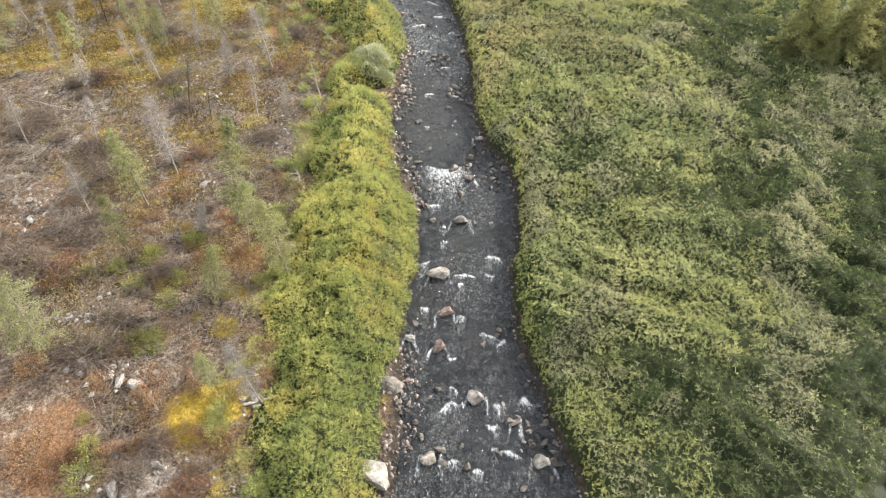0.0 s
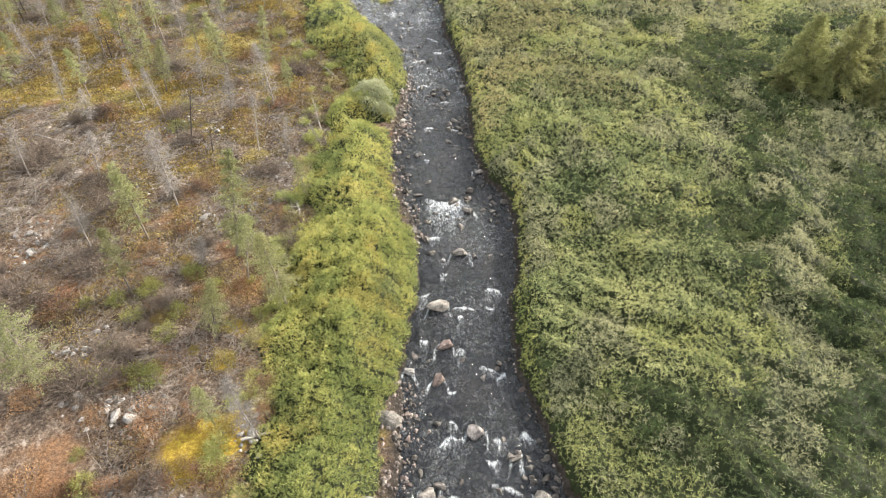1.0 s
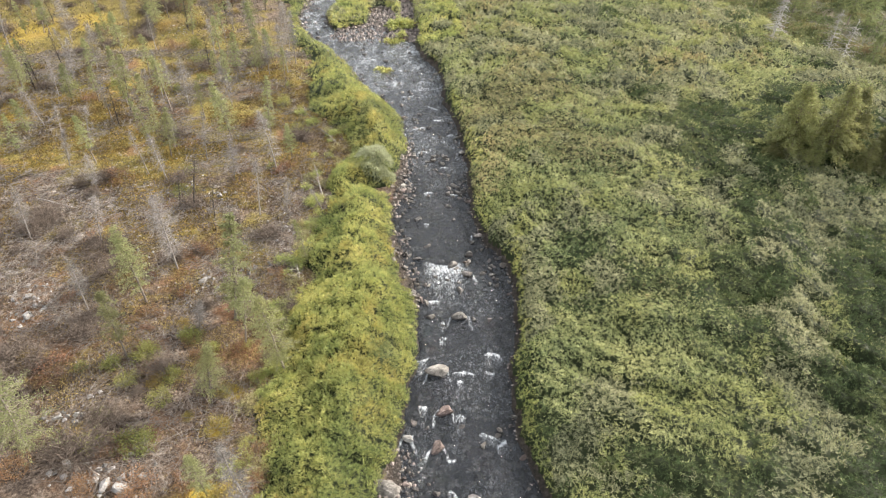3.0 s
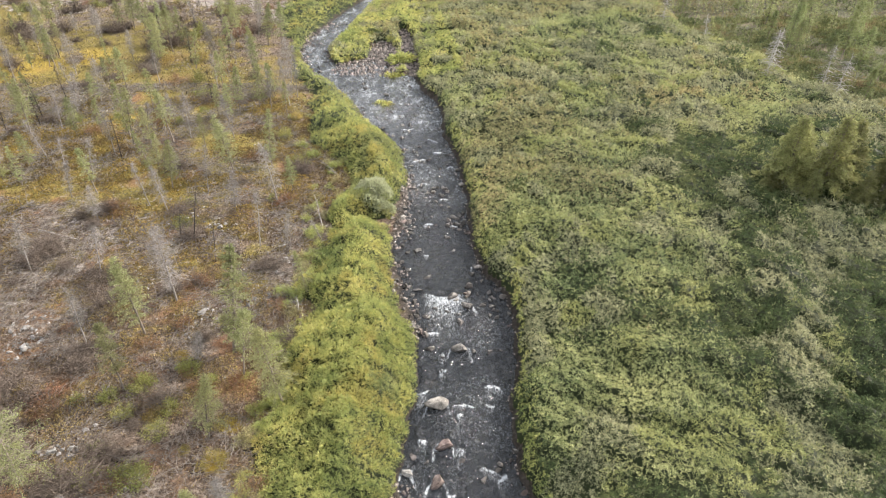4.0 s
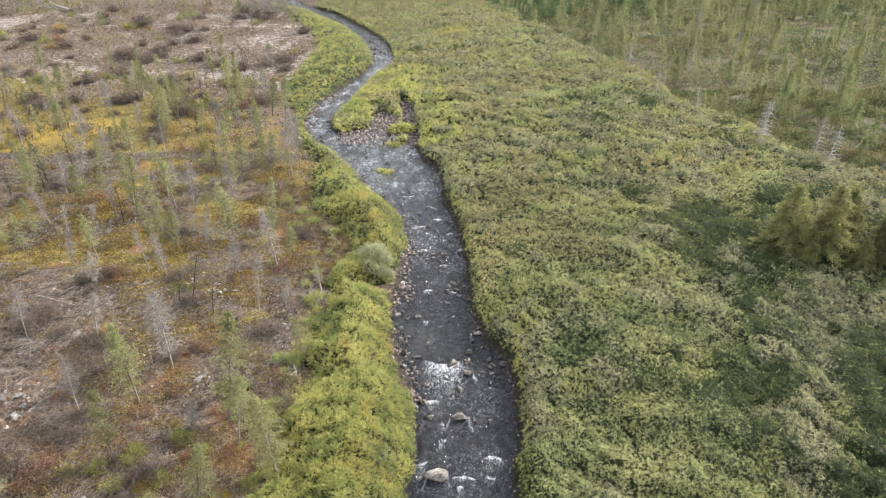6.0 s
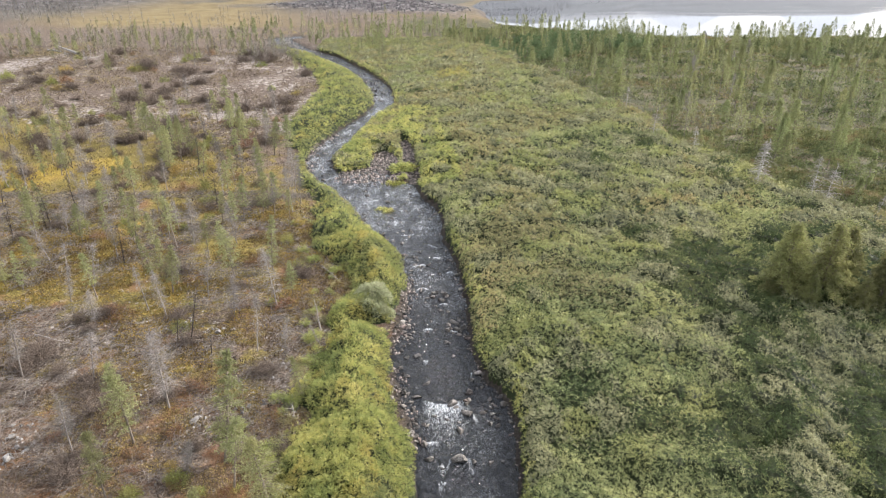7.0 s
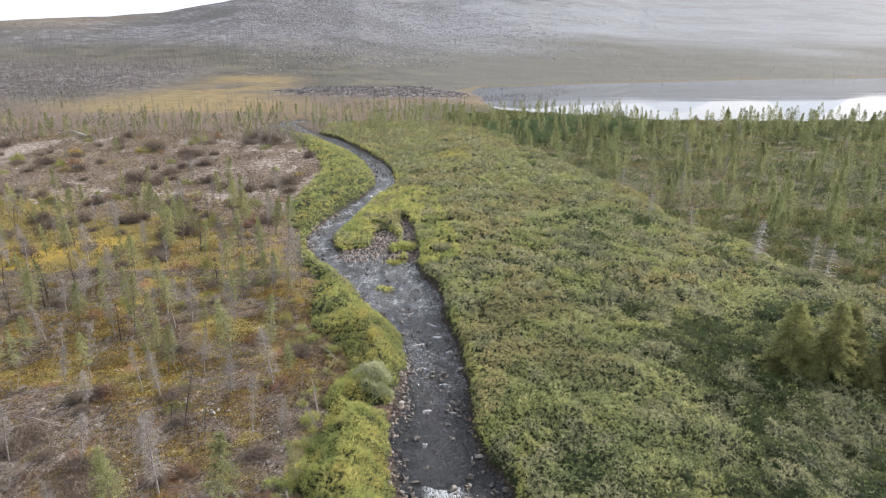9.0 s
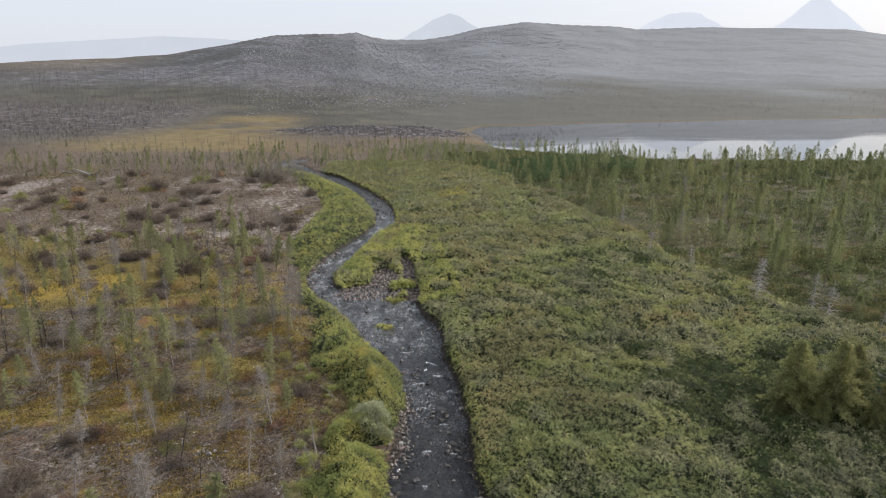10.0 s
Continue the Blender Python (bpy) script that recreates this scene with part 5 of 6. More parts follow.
gravel("gravel_bar", x[ok], y[ok], rng.uniform(0.2, 0.65, ok.sum()), M_GRAVEL, "stony gravel bar beside the river bend")
y = np.sqrt(rng.uniform(12 ** 2, 90 ** 2, 9000))
x = -rng.uniform(0, 1, 9000) * (0.8 * y + 3)
ok = (x < strip_edge(y) - 0.3) & (fbm(x * 0.16, y * 0.16, 97, 3) > 0.49)
gravel("heath_rubble", x[ok], y[ok], rng.uniform(0.05, 0.22, ok.sum()) * (0.75 + y[ok] / 220), M_RUBBLE, "pale stones scattered over the burnt heath")

HEATH_STONES = [(-16.83, 18.61, .6), (-16.03, 18.31, .8), (-17.62, 19.5, .4), (-21.09, 22.67, .4), (-19.3, 22.37, .45), (-20.19, 22.87, .35), (-16.86, 34.71, .6), (-12.28, 41.39, .45), (-28.18, 33.13, .5), (-27.3, 31.16, .6),
                (-19.21, 19.7, .65), (-13.56, 14.04, .5), (-11.66, 14.04, .5), (-9.76, 17.72, .6), (-13.58, 36.48, .4), (-22.79, 38.44, .35), (-18.8, 46.09, .5), (-22.05, 47.46, .4), (-15.15, 12.85, .7), (-10.77, 13.35, .45)]
for i, (x, y, w) in enumerate(HEATH_STONES):
    for k in range(9):
        s = 1.25 * w if k == 0 else w * random.uniform(0.25, 0.75)
        a, b = (x, y) if k == 0 else (x + random.gauss(0, 0.6), y + random.gauss(0, 0.6))
        ob = new("heath_stone", STONES["w"][(i + k) % 3])
        ob.matrix_world = pose(a, b, float(ground_height(a, b)) + s * 0.2, random.uniform(-15, 15), 0, random.uniform(0, 360)) @ Matrix.Diagonal((s, s * 0.8, s * 0.8, 1))
        tagged(ob, "pale lichen-covered stone lying on the heath", "stone", "stones on the heath")


centre = np.array([(x, y) for x, y, w in HEATH_STONES])
pick = rng.integers(0, len(centre), 520)
xy = centre[pick] + rng.normal(size=(520, 2)) * 0.85
gravel("stone_scatter", xy[:, 0], xy[:, 1], 0.08 + 0.36 * rng.uniform(0, 1, 520) ** 2, M_PALECHIPS, "pale broken stones in patches on the heath")


# ---------------------------------------------------------------- trees
def larch_meshes(name, tall, wide, branches, tufts, needle_mat, seed, bare=0.25, tuft=0.125, char=False, cone=False, silver=False):
    """Trunk with limbs, and crown, of one larch at the origin. needle_mat None: a dead tree with a crown of twigs."""
    r = np.random.default_rng(seed)
    k = 9
    t = np.linspace(0, 1, k)
    sway = np.cumsum(r.normal(size=(k, 2)) * 0.035 * tall / 6, 0) * t[:, None]
    trunk = np.stack([sway[:, 0], sway[:, 1], -0.15 + (tall + 0.15) * t], -1)
    tv, tf = tube_arrays(trunk[None], ((0.0115 if needle_mat else 0.0112) * tall * (1 - 0.9 * t) + 0.008)[None], 6)
    at = bare + (0.97 - bare) * np.sort(r.uniform(0, 1, branches)) ** 0.9
    base = np.stack([np.interp(at, t, trunk[:, i]) for i in range(3)], -1)
    ang = np.arange(branches) * 2.4 + r.uniform(-0.5, 0.5, branches)
    profile = np.clip(np.sin(np.pi * np.clip((at - bare) / (1.02 - bare), 0.02, 1) ** 0.62), 0.12, 1)
    if cone:
        profile = np.clip(1.02 - (at - bare) / (1 - bare), 0.04, 1) ** 0.85
    length = wide * profile * (r.uniform(0.35, 1.12, branches) if cone else r.uniform(0.4, 1.25, branches))
    u = np.linspace(0, 1, 4)
    rise = r.uniform(-0.15, 0.35, branches)
    path = base[:, None] + np.stack([np.cos(ang)[:, None] * length[:, None] * u, np.sin(ang)[:, None] * length[:, None] * u,
                                     length[:, None] * (rise[:, None] * u - 0.28 * u ** 2)], -1)
    path[:, 1:] += r.normal(size=(branches, 3, 3)) * 0.04
    bv, bf = tube_arrays(path, ((0.0042 if silver else 0.0022) * tall * np.ones(branches))[:, None] * np.array([1.2, 0.9, 0.6, 0.25])[None], 3)
    wood_mat = M_CHAR if char else M_PALELOG if silver else (M_BARK if needle_mat else M_SNAG)
    trunk_me = mesh_of(name + "_trunk", *joined((tv, tf), (bv, bf)), wood_mat, True)
    share = (length ** 1.15 if cone else np.ones(branches))
    pick, where = r.choice(branches, tufts, p=share / share.sum()), r.uniform(0.15, 1.0, tufts) ** (0.75 if cone else 1)
    seg = np.clip((where * 3).astype(int), 0, 2)
    part = (where * 3 - seg)[:, None]
    spot = path[pick, seg] * (1 - part) + path[pick, seg + 1] * part
    outward = np.stack([np.cos(ang[pick]), np.sin(ang[pick]), np.zeros(tufts)], -1)
    if needle_mat:
        spot = spot + r.normal(size=(tufts, 3)) * np.array([0.07, 0.07, 0.05]) * min(wide, 1.6)
        along = outward * 0.6 + r.normal(size=(tufts, 3)) * 0.7 + np.array([0, 0, -0.1])
        size = tuft * r.uniform(0.6, 1.4, tufts)
        v, f = sliver_arrays(spot, along, size, size * 0.32, r.normal(size=(tufts, 3)) + np.array([0, 0, 0.6]))
        crown = mesh_of(name + "_crown", v, f, needle_mat)
    else:
        along = unit(outward * 0.5 + r.normal(size=(tufts, 3)) * 0.6)
        v, f = sliver_arrays(spot, along, r.uniform(0.2, 0.6, tufts), 0.015, r.normal(size=(tufts, 3)))
        crown = mesh_of(name + "_crown", v, f, M_CHAR if char else M_SNAGTWIG)
    return trunk_me, crown


def tree(name, meshes, x, y, scale, lean, label, group, lean_ahead=0.0):
    holder = new(name)
    holder.matrix_world = pose(x, y, float(ground_height(x, y)), lean_ahead, lean, 0) @ pose(0, 0, 0, 0, 0, random.uniform(0, 360)) @ Matrix.Scale(scale, 4)
    part_of("trunk", meshes[0], holder)
    part_of("crown", meshes[1], holder)
    return tagged(holder, label, "tree", group)


LIVE = [larch_meshes("larch_%d" % i, 6.0, w, b, n, M_LARCH, 100 + i, bare) for i, (w, b, n, bare) in enumerate([(1.2, 76, 4800, .2), (1.0, 66, 3700, .32), (1.4, 80, 5600, .18), (0.95, 70, 4000, .15), (1.1, 60, 3200, .36)])]
WOODLIVE = [larch_meshes("wood_larch_%d" % i, 6.0, w, b, n, M_WOODLARCH, 150 + i, bare, 0.15) for i, (w, b, n, bare) in enumerate([(1.3, 76, 5200, .16), (1.1, 66, 4200, .25), (1.6, 84, 6200, .12)])]
DEAD = [larch_meshes("snag_%d" % i, 5.0, w, b, n, None, 200 + i, bare) for i, (w, b, n, bare) in enumerate([(0.85, 76, 1500, .2), (0.7, 60, 1000, .35), (1.0, 86, 2000, .22), (0.55, 50, 700, .3)])]
BROAD = [larch_meshes("broad_larch_%d" % i, 6.0, 1.9, 90, 5600, M_LARCH, 130 + i, .1) for i in range(2)]
BURNT = [larch_meshes("burnt_%d" % i, 4.5, w, b, n, None, 230 + i, .3, char=True) for i, (w, b, n) in enumerate([(0.7, 44, 300), (0.6, 36, 220)])]
DENSE = [larch_meshes("dense_%d" % i, 7.5, 3.2, 230, 24000, M_DARKLARCH, 260 + i, .0, 0.19, cone=True) for i in range(3)]

L_LIVE, L_DEAD = "slender sparse green larch on the heath", "bare grey dead larch on the burnt heath"
LIVE_AT = [(-19.95, 32.54, 6.4, -.2), (-19.08, 27.22, 5.4, -.1), (-9.44, 26.43, 6.3, -.8), (-13.6, 31.06, 8.6, 1.3), (-12.32, 28.6, 5.5, .9), (-13.03, 23.76, 5.1, .6), (-31.52, 51.56, 4.7, -.5),
           (-11.65, 18.11, 3.5, -.2), (-9.91, 37.16, 3.9, -.4)]
DEAD_AT = [(-9.3, 17.5, 5.2, -.9), (-23.52, 31.75, 4.5, .1), (-19.23, 36.48, 6.5, -.1), (-25.86, 39.33, 4.5, .6), (-33.5, 50.78, 3.6, .4), (-31.6, 40.01, 4.8, .4), (-29.57, 47.16, 3.4, .1), (-26.09, 49.71, 4.4, -.6), (-24.12, 48.73, 4.6, -.6),
           (-25.37, 54.59, 3.8, .4), (-18.19, 48.73, 4.1, .4), (-14.75, 43.25, 5.2, .6), (-14.92, 50.59, 5.9, -.5), (-12.57, 43.05, 3.4, .5), (-15.49, 29.58, 2.9, .6), (-9.8, 44.03, 2.3, -.8)]
BURNT_AT = [(-21.77, 44.91, 2.8, .5), (-20.49, 44.42, 5, 1.2), (-18.32, 42.86, 3, .4)]
for spots, shapes, unit_tall, label, group in ((LIVE_AT, LIVE, 6.0, L_LIVE, "larches on the heath"), (DEAD_AT, DEAD, 5.0, L_DEAD, "dead larches"), (BURNT_AT, BURNT, 4.5, "charred black dead larch on the burnt heath", "dead larches")):
    for i, (x, y, h, dx) in enumerate(spots):
        tree("larch_tree" if shapes is LIVE else "dead_larch", shapes[i % len(shapes)], x, y, h / unit_tall, math.degrees(math.atan2(dx, h)), label, group)
for i, (x, y, h) in enumerate([(-21.6, 20.5, 6.3), (-23.4, 21.4, 5.4)]):
    tree("larch_tree", BROAD[i], x, y, h / 6.0, 4, "broad pale green larch on the heath", "larches on the heath")
# the dense clump beyond the willow field
SILVER = [larch_meshes("silver_snag_%d" % i, 5.0, 1.15, 70, 500, None, 280 + i, .12, silver=True) for i in range(3)]
CLUMP = [(29.9, 50.4, 8.7, 0.2), (33.2, 49.8, 8.9, 0.2), (37.4, 48.2, 7.4, 0), (31.8, 52.2, 7.0, 0), (35.6, 51.4, 7.8, 0), (40.2, 47.6, 6.8, 0), (31.4, 48.2, 4.6, 0), (35.2, 47.2, 4.8, 0), (28.6, 49.6, 4.2, 0), (38.6, 46.4, 4.4, 0)]
for x, y, h, dx in CLUMP:
    tree("larch_tree", DENSE[int(x) % 3], x, y, h / 7.5, math.degrees(math.atan2(dx, h)), "broad dense larch in a clump beside the willow scrub", "larch clump")
for i, (x, y, h, dx) in enumerate([(34.2, 103.0, 6.2, 0.1), (40.0, 78.6, 7.8, .7), (41.6, 81.8, 6.8, .6), (45.5, 72.0, 6.8, .4), (47.2, 78.0, 6.0, 0.3), (34.5, 122.0, 6.0, 0.2), (38.4, 96.0, 5.0, -0.2), (49.0, 68.4, 4.2, 1.0)]):
    tree("dead_larch", SILVER[i % 3], x, y, h / 5.0, math.degrees(math.atan2(dx, h)), "tall silvery dead larch at the wood's edge", "dead larches")

made, spots = 0, []
while made < 230:  # heath to the left, thinning over the burnt part
    y = random.uniform(52, 118) if made < 170 else random.uniform(118, 235)
    x = random.uniform(-0.78 * y - 4, float(np.interp(y, STRIP[:, 0], STRIP[:, 1])) - 1.5)
    if (118 < y < 190 and random.random() < 0.72) or any(math.hypot(x - a, y - b) < 1.6 for a, b in spots):
        continue
    spots.append((x, y))
    if random.random() < (0.55 if y < 125 else 0.75):
        tree("larch_tree", random.choice(LIVE), x, y, random.uniform(0.6, 1.1), random.gauss(0, 4), L_LIVE, "larches on the heath", random.gauss(0, 4))
    else:
        tree("dead_larch", random.choice(DEAD + BURNT[:1]), x, y, random.uniform(0.7, 1.15), random.gauss(0, 5), L_DEAD, "dead larches", random.gauss(0, 5))
    made += 1
made = 0
while made < 135:  # open wood to the right
    y = 70 + 150 * random.random() ** 0.8
    x = random.uniform(float(np.interp(y, WOOD[:, 0], WOOD[:, 1])) - 1, 0.78 * y + 6)
    if any(math.hypot(x - a, y - b) < 1.8 for a, b in spots):
        continue
    spots.append((x, y))
    if random.random() < 0.86:
        tree("larch_tree", random.choice(WOODLIVE), x, y, random.uniform(0.7, 1.25), random.gauss(0, 2.5), "slender dark green larch in the open wood", "larches in the wood", random.gauss(0, 2))
    else:
        tree("dead_larch", random.choice(DEAD), x, y, random.uniform(0.8, 1.3), random.gauss(0, 4), "bare grey dead larch in the open wood", "dead larches", random.gauss(0, 3))
    made += 1


def far_wood(name, x, y, tall, wide, label, material, tufts=260):
    """Far trees in one mesh: a thin trunk and a loose spire of tufts each."""
    n = len(x)
    z = ground_height(x, y)
    foot = np.stack([x, y, z - 0.2], -1)
    top = foot + np.stack([rng.normal(size=n) * 0.04 * tall, rng.normal(size=n) * 0.04 * tall, tall + 0.2], -1)
    tv, tf = tube_arrays(np.stack([foot, top], 1), np.stack([0.008 * tall, 0.002 * tall], -1), 3)
    a = rng.uniform(0, 1, (n, tufts)) ** 0.85
    low, belly = rng.uniform(0.08, 0.32, (n, 1)), rng.uniform(0.7, 1.9, (n, 1))
    rad = 0.62 * wide[:, None] * belly * ((1.04 - a) ** 0.95 + 0.14 * np.sin(a * 23 + belly * 40) * (1 - a)) * np.sqrt(rng.uniform(0.02, 1.0, (n, tufts)))
    a = low + (1 - low) * a
    ang = rng.uniform(0, 2 * np.pi, (n, tufts))
    spot = foot[:, None] + (top - foot)[:, None] * a[..., None]
    out = np.stack([np.cos(ang), np.sin(ang), rng.normal(size=(n, tufts)) * 0.5 - 0.15], -1)
    spot = (spot + out * rad[..., None]).reshape(-1, 3)
    size = np.minimum(0.12 + np.hypot(x, y) / 950, 0.55)[:, None] * rng.uniform(0.6, 1.4, (n, tufts))
    size = size.ravel()
    lv, lf = sliver_arrays(spot, out.reshape(-1, 3), size, size * 0.42)
    holder = tagged(new(name), label, "trees", kind="stuff")
    part_of("trunks", mesh_of(name + "_trunks", tv, tf, M_BARK), holder)["kind"] = "stuff"
    part_of("crowns", mesh_of(name + "_crowns", lv, lf, material), holder)["kind"] = "stuff"


M_BELT = leaf_material("belt_needles", [(0.38, (0.17, 0.17, 0.105)), (0.5, (0.225, 0.22, 0.13)), (0.62, (0.28, 0.265, 0.155))], 0.03, (0.65, 1.3), 0.008, 0.4)
M_FAR = leaf_material("far_needles", [(0.38, (0.175, 0.198, 0.098)), (0.5, (0.245, 0.265, 0.128)), (0.62, (0.32, 0.32, 0.155))], 0.03, (0.65, 1.3), 0.008, 0.5)
n = 2200
y = 92 + 150 * rng.uniform(0, 1, n) ** 0.75
x = np.interp(y, WOOD[:, 0], WOOD[:, 1]) + rng.uniform(0, 1, n) ** 0.9 * (0.9 * y + 20 - np.interp(y, WOOD[:, 0], WOOD[:, 1]))
ok = (lake_depth(x, y) < -3) & (rng.uniform(size=n) < np.where(y > 205, 0.42, 0.25)) & (fbm(x * 0.045, y * 0.03, 102, 3) > 0.40) & (np.maximum(left_bank(y) - x, x - right_bank(y)) > 4)
tall = 3.0 + 5.5 * rng.uniform(0, 1, n) ** 1.3
far_wood("far_larch_wood", x[ok], y[ok], tall[ok], (tall * rng.uniform(0.15, 0.26, n))[ok], "open green larch wood before the lake", M_FAR)
n = 2400
y = rng.uniform(190, 310, n)
x = rng.uniform(-0.9, 0.05, n) * y
ok = (np.maximum(left_bank(y) - x, x - right_bank(y)) > 3) & (lake_depth(x, y) < -4) & (rng.uniform(size=n) < 0.40 * np.exp(-((y - 222) / 42.0) ** 2)) & (fbm(x * 0.03, y * 0.03, 101, 3) > 0.42)
tall = 2.0 + 5.0 * rng.uniform(0, 1, n) ** 1.4
far_wood("far_larch_wood", x[ok], y[ok], tall[ok], (tall * rng.uniform(0.13, 0.2, n))[ok], "belt of thin larches across the heath", M_BELT, 120)
M_GREYWOOD = leaf_material("far_grey_twigs", [(0.3, (0.17, 0.155, 0.135)), (0.7, (0.30, 0.275, 0.24))], 0.05, (0.7, 1.25), 0.01, 0.1)
ok = (np.maximum(left_bank(y) - x, x - right_bank(y)) > 3) & (lake_depth(x, y) < -4) & ~ok & (rng.uniform(size=n) < 0.22) & (x < -0.12 * y)
far_wood("far_dead_wood", x[ok], y[ok], tall[ok], (tall * 0.13)[ok], "belt of thin grey dead larches across the heath", M_GREYWOOD, 30)
x, y = rng.normal(size=70) * 6.5 - 47, rng.normal(size=70) * 6 + 193
ok = left_bank(y) - x > 2
tall = rng.uniform(3.5, 6.5, 70)
far_wood("dead_thicket", x[ok], y[ok], tall[ok], (tall * 0.2)[ok], "thicket of bare grey dead larches beside the stream", M_GREYWOOD, 60)
M_FELLTREE = leaf_material("fell_trees", [(0.3, (0.11, 0.105, 0.095)), (0.7, (0.19, 0.18, 0.16))], 0.02, (0.7, 1.2), 0.01, 0.4)
n = 30000
y = 300 + 640 * rng.uniform(0, 1, n) ** 1.1
x = rng.uniform(-0.85, 0.85, n) * y
s = fbm(x * 0.006, y * 0.002, 99, 3)
open_meadow = (np.abs(x / y - np.interp(y, [262, 300, 400, 500], [-0.45, -0.41, -0.30, -0.26])) < 0.14) & (y < 500)
ok = (lake_depth(x, y) < -4) & (s + rng.normal(size=n) * 0.06 > 0.41) & (rng.uniform(size=n) < np.interp(x / y, [-0.1, 0.0, 0.1, 0.2], [1, 0.6, 0.15, 0.04])) & ~open_meadow
tall = rng.uniform(2.5, 6.0, n)
far_wood("fell_wood", x[ok], y[ok], tall[ok], (tall * 0.16)[ok], "thin grey-green larches on the lower fell", M_FELLTREE, 9)
n = 46000
lie = rng.uniform(-0.30, 0.34, n)
y = np.interp(lie, [-0.3, -0.1, 0.1, 0.34], [520, 560, 640, 700]) + rng.uniform(0, 1, n) ** 0.9 * np.interp(lie, [-0.3, -0.1, 0.1, 0.34], [560, 1000, 1850, 2500])
y = y + rng.normal(size=n) * 45 * (y < 700)
x = lie * y
ok = (lake_depth(x, y) < -6) & (fbm(x * 0.006, y * 0.004, 96, 3) + rng.normal(size=n) * 0.07 > 0.46) & (lie > -0.25 + 0.05 * rng.normal(size=n)) & (lie < 0.16 + 0.07 * rng.normal(size=n))
gravel("fell_boulders", x[ok], y[ok], rng.uniform(0.5, 1.6, ok.sum()) * (0.5 + y[ok] / 900), M_FELLROCK, "grey boulder field on the fell")

x = np.concatenate([rng.uniform(-430, -110, 16000), rng.uniform(-100, 25, 5000)])
y = np.concatenate([rng.uniform(290, 580, 16000), rng.uniform(322, 400, 5000)])
ok = (burnt_rise(x, y) > 0.2 + 0.3 * rng.uniform(size=len(x))) & (lake_depth(x, y) < -3) & (fbm(x * 0.05, y * 0.03, 111, 3) > 0.44)
gravel("burnt_boulders", x[ok], y[ok], rng.uniform(0.3, 1.2, ok.sum()), M_BURNTROCK, "grey boulders strewn over the dark burnt rises")

n = 420
y = rng.uniform(185, 268, n)
x = rng.uniform(-70, 75, n)
ok = (np.maximum(left_bank(y) - x, x - right_bank(y)) > 3) & (lake_depth(x, y) < -3) & (rng.uniform(size=n) < step(180, 225, y + 0.25 * np.abs(x)) * 0.9) & (fbm(x * 0.05, y * 0.05, 105, 3) > 0.38)
tall = 3.0 + 5.0 * rng.uniform(0, 1, n) ** 1.2
far_wood("far_larch_wood", x[ok], y[ok], tall[ok], (tall * 0.17)[ok], "green larches before the lake and the river bend", M_FAR)
n = 1500
x, y = rng.uniform(-340, 40, n), rng.uniform(300, 520, n)
ok = (burnt_rise(x, y) > 0.3 + 0.3 * rng.uniform(size=n)) & (lake_depth(x, y) < -3)
tall = 1.5 + 4.5 * rng.uniform(0, 1, n) ** 1.5
far_wood("burnt_wood", x[ok], y[ok], tall[ok], (tall * 0.12)[ok], "bare burnt larch trunks on the dark rises", M_GREYWOOD, 12)

n = 1500
x, y = rng.uniform(14, 66, n), rng.uniform(186, 246, n)
ok = (lake_depth(x, y) < -3) & (np.abs(y - 205 - 0.62 * (x - 18)) < 12 + 14 * vnoise(x * 0.1, y * 0.1, 115)) & (fbm(x * 0.09, y * 0.07, 116, 3) > 0.36)
tall = rng.uniform(1.4, 3.2, n)
M_DARKTHICKET = leaf_material("alder_leaves", [(0.38, (0.075, 0.115, 0.055)), (0.5, (0.12, 0.165, 0.075)), (0.62, (0.17, 0.21, 0.095))], 0.08, (0.6, 1.35), 0.006, 0.3)
far_wood("alder_thicket", x[ok], y[ok], tall[ok], (tall * 0.75)[ok], "dense dark green alder thicket among the larches", M_DARKTHICKET, 110)

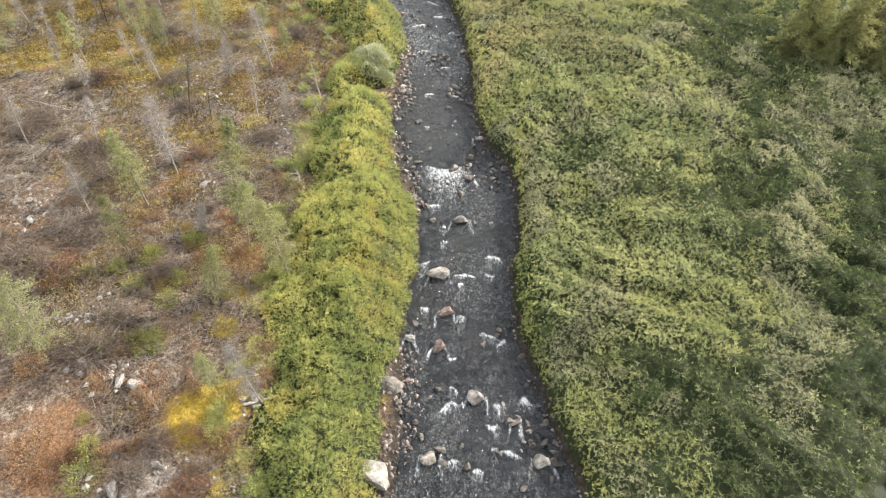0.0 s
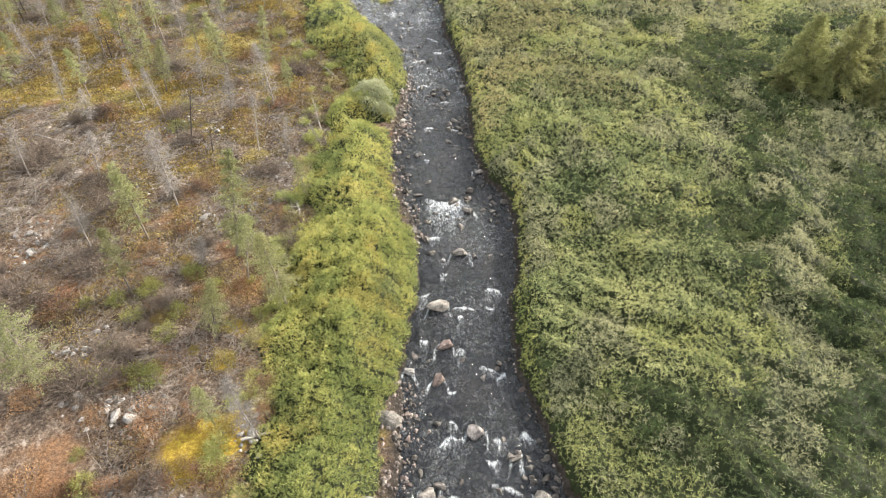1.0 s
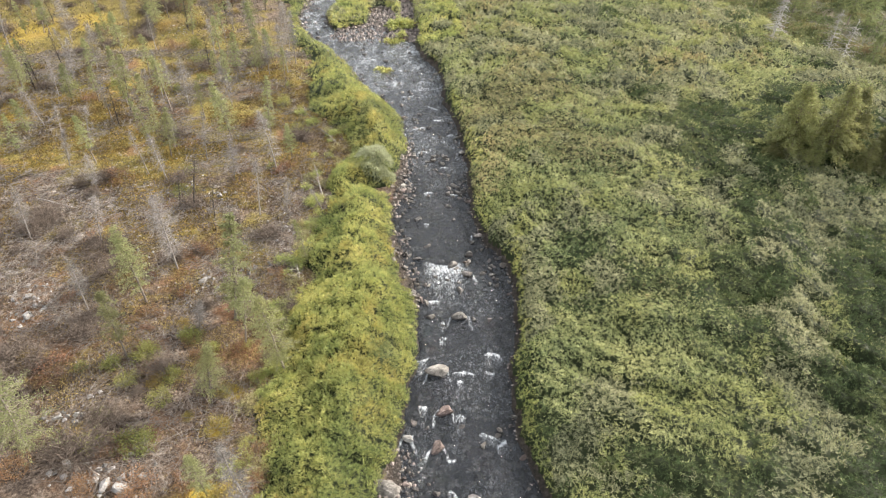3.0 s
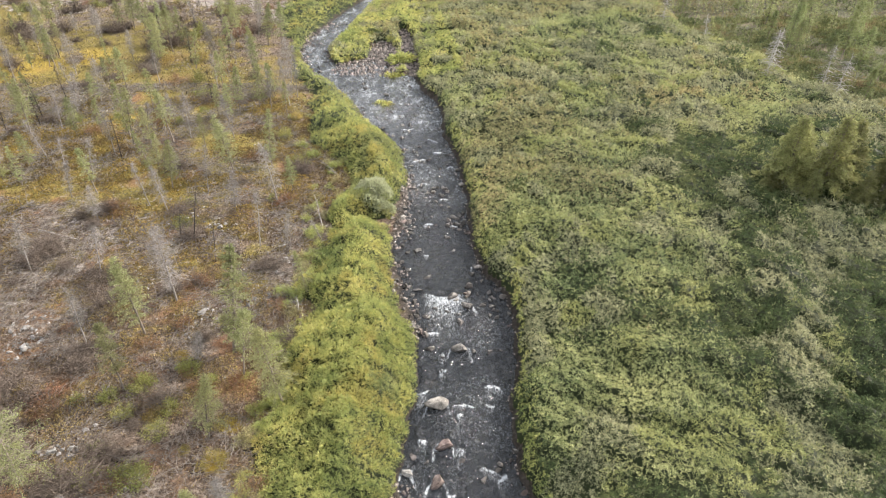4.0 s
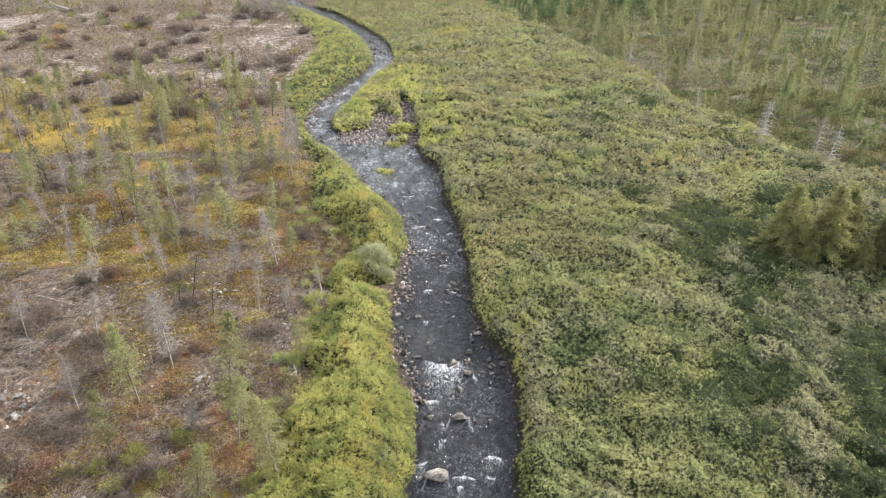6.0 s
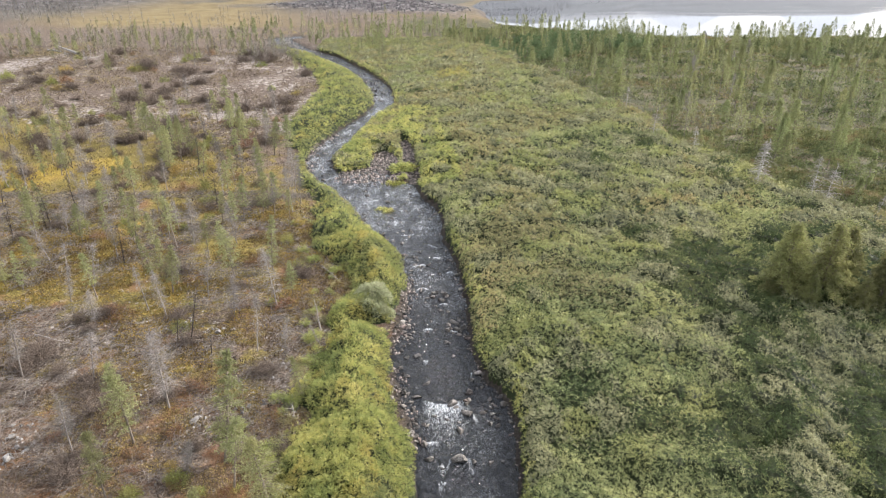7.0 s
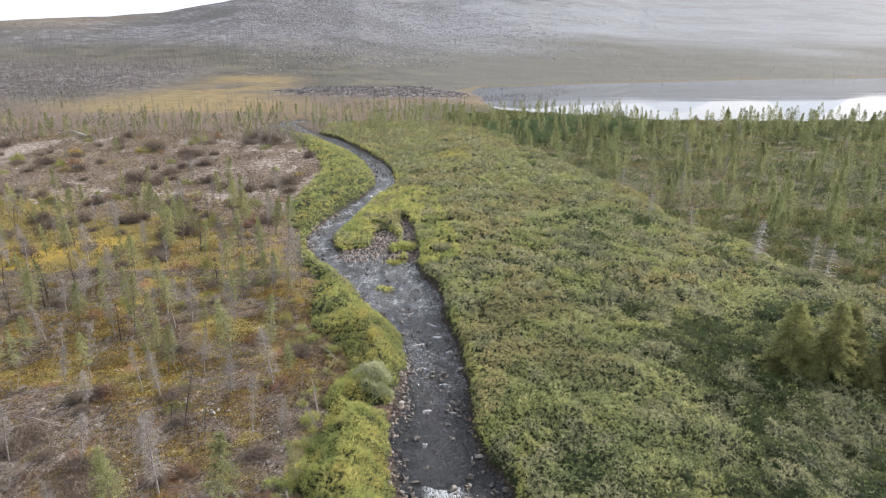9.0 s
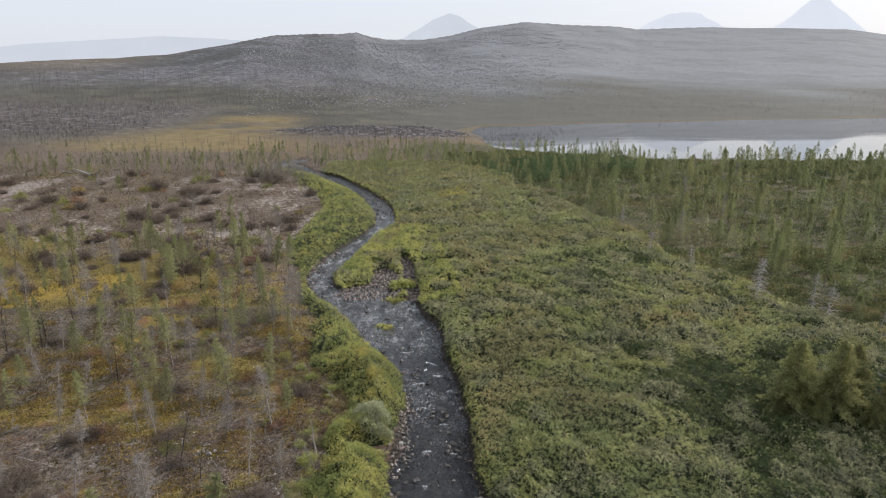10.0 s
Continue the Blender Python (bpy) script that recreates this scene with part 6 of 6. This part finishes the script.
# ---------------------------------------------------------------- islets in the bend
tuft_meshes = shrub_meshes("islet", 1.3, 0.8, 1100, 0.3, M_STRIP, 30, 33)
for x, y, s in [(-7.5, 75.8, 0.8), (-6.8, 75.4, 0.7), (-6.9, 85.7, 1.0), (-6.0, 85.9, 0.9), (-6.4, 91.0, 1.2), (-5.2, 91.4, 1.1), (-7.9, 101.0, 0.9)]:
    shrub("islet_shrub", tuft_meshes, x, y, s, "tuft of yellow-green willow on a stony islet", "islet shrubs")


# ---------------------------------------------------------------- fallen trunks
def fallen_log(x0, y0, x1, y1, radius, lift, label):
    r = random.Random(int(x0 * 10))
    t = np.linspace(0, 1, 7)
    xs, ys = x0 + (x1 - x0) * t, y0 + (y1 - y0) * t
    zs = ground_height(xs, ys).max() * 0.5 + ground_height(xs, ys) * 0.5 + radius + lift * t
    path = np.stack([xs, ys, zs], -1)
    path[1:-1] += np.array([[r.gauss(0, 0.03) for _ in range(3)] for _ in range(5)])
    v, f = tube_arrays(path[None], (radius * (1 - 0.6 * t))[None], 7)
    holder = tagged(new("fallen_log"), label, "log", "fallen logs")
    part_of("stem", mesh_of("log_stem", v, f, M_PALELOG if radius > 0.2 else M_SNAG, True), holder)
    k = 9
    at = np.array([r.uniform(0.3, 0.95) for _ in range(k)])
    base = np.stack([np.interp(at, t, path[:, i]) for i in range(3)], -1)
    tip = base + np.array([[r.gauss(0, 0.35), r.gauss(0, 0.35), r.uniform(0.1, 0.5)] for _ in range(k)])
    for foot, end in zip(base, tip):
        v, f = tube_arrays(np.stack([foot, (foot + end) / 2, end])[None], np.array([[0.02, 0.014, 0.006]]), 4)
        part_of("branch_stub", mesh_of("log_stub", v, f, M_SNAG), holder)


for row in [(-9.08, 54.1, -12.04, 57.51, 0.06, 0.6), (-10.19, 46.28, -11.46, 50.19, 0.055, 0.8), (-107.8, 197.3, -122.6, 212.7, 0.45, 0.3), (-121.8, 206.4, -114.4, 200.9, 0.3, 0.3), (-10.16, 17.32, -8.66, 17.82, 0.1, 0.0), (-10.9, 37.95, -10.12, 35, 0.08, 0.2),
            (45.26, 68.67, 51.13, 71.57, 0.14, 0.3), (43.24, 74.47, 49.14, 73.51, 0.12, 0.2), (-33.64, 45.31, -29.69, 43.84, 0.08, 0.1), (-26.85, 23.66, -24.26, 25.14, 0.07, 0.2)]:
    fallen_log(*row, "silvery fallen larch trunk lying on the ground")
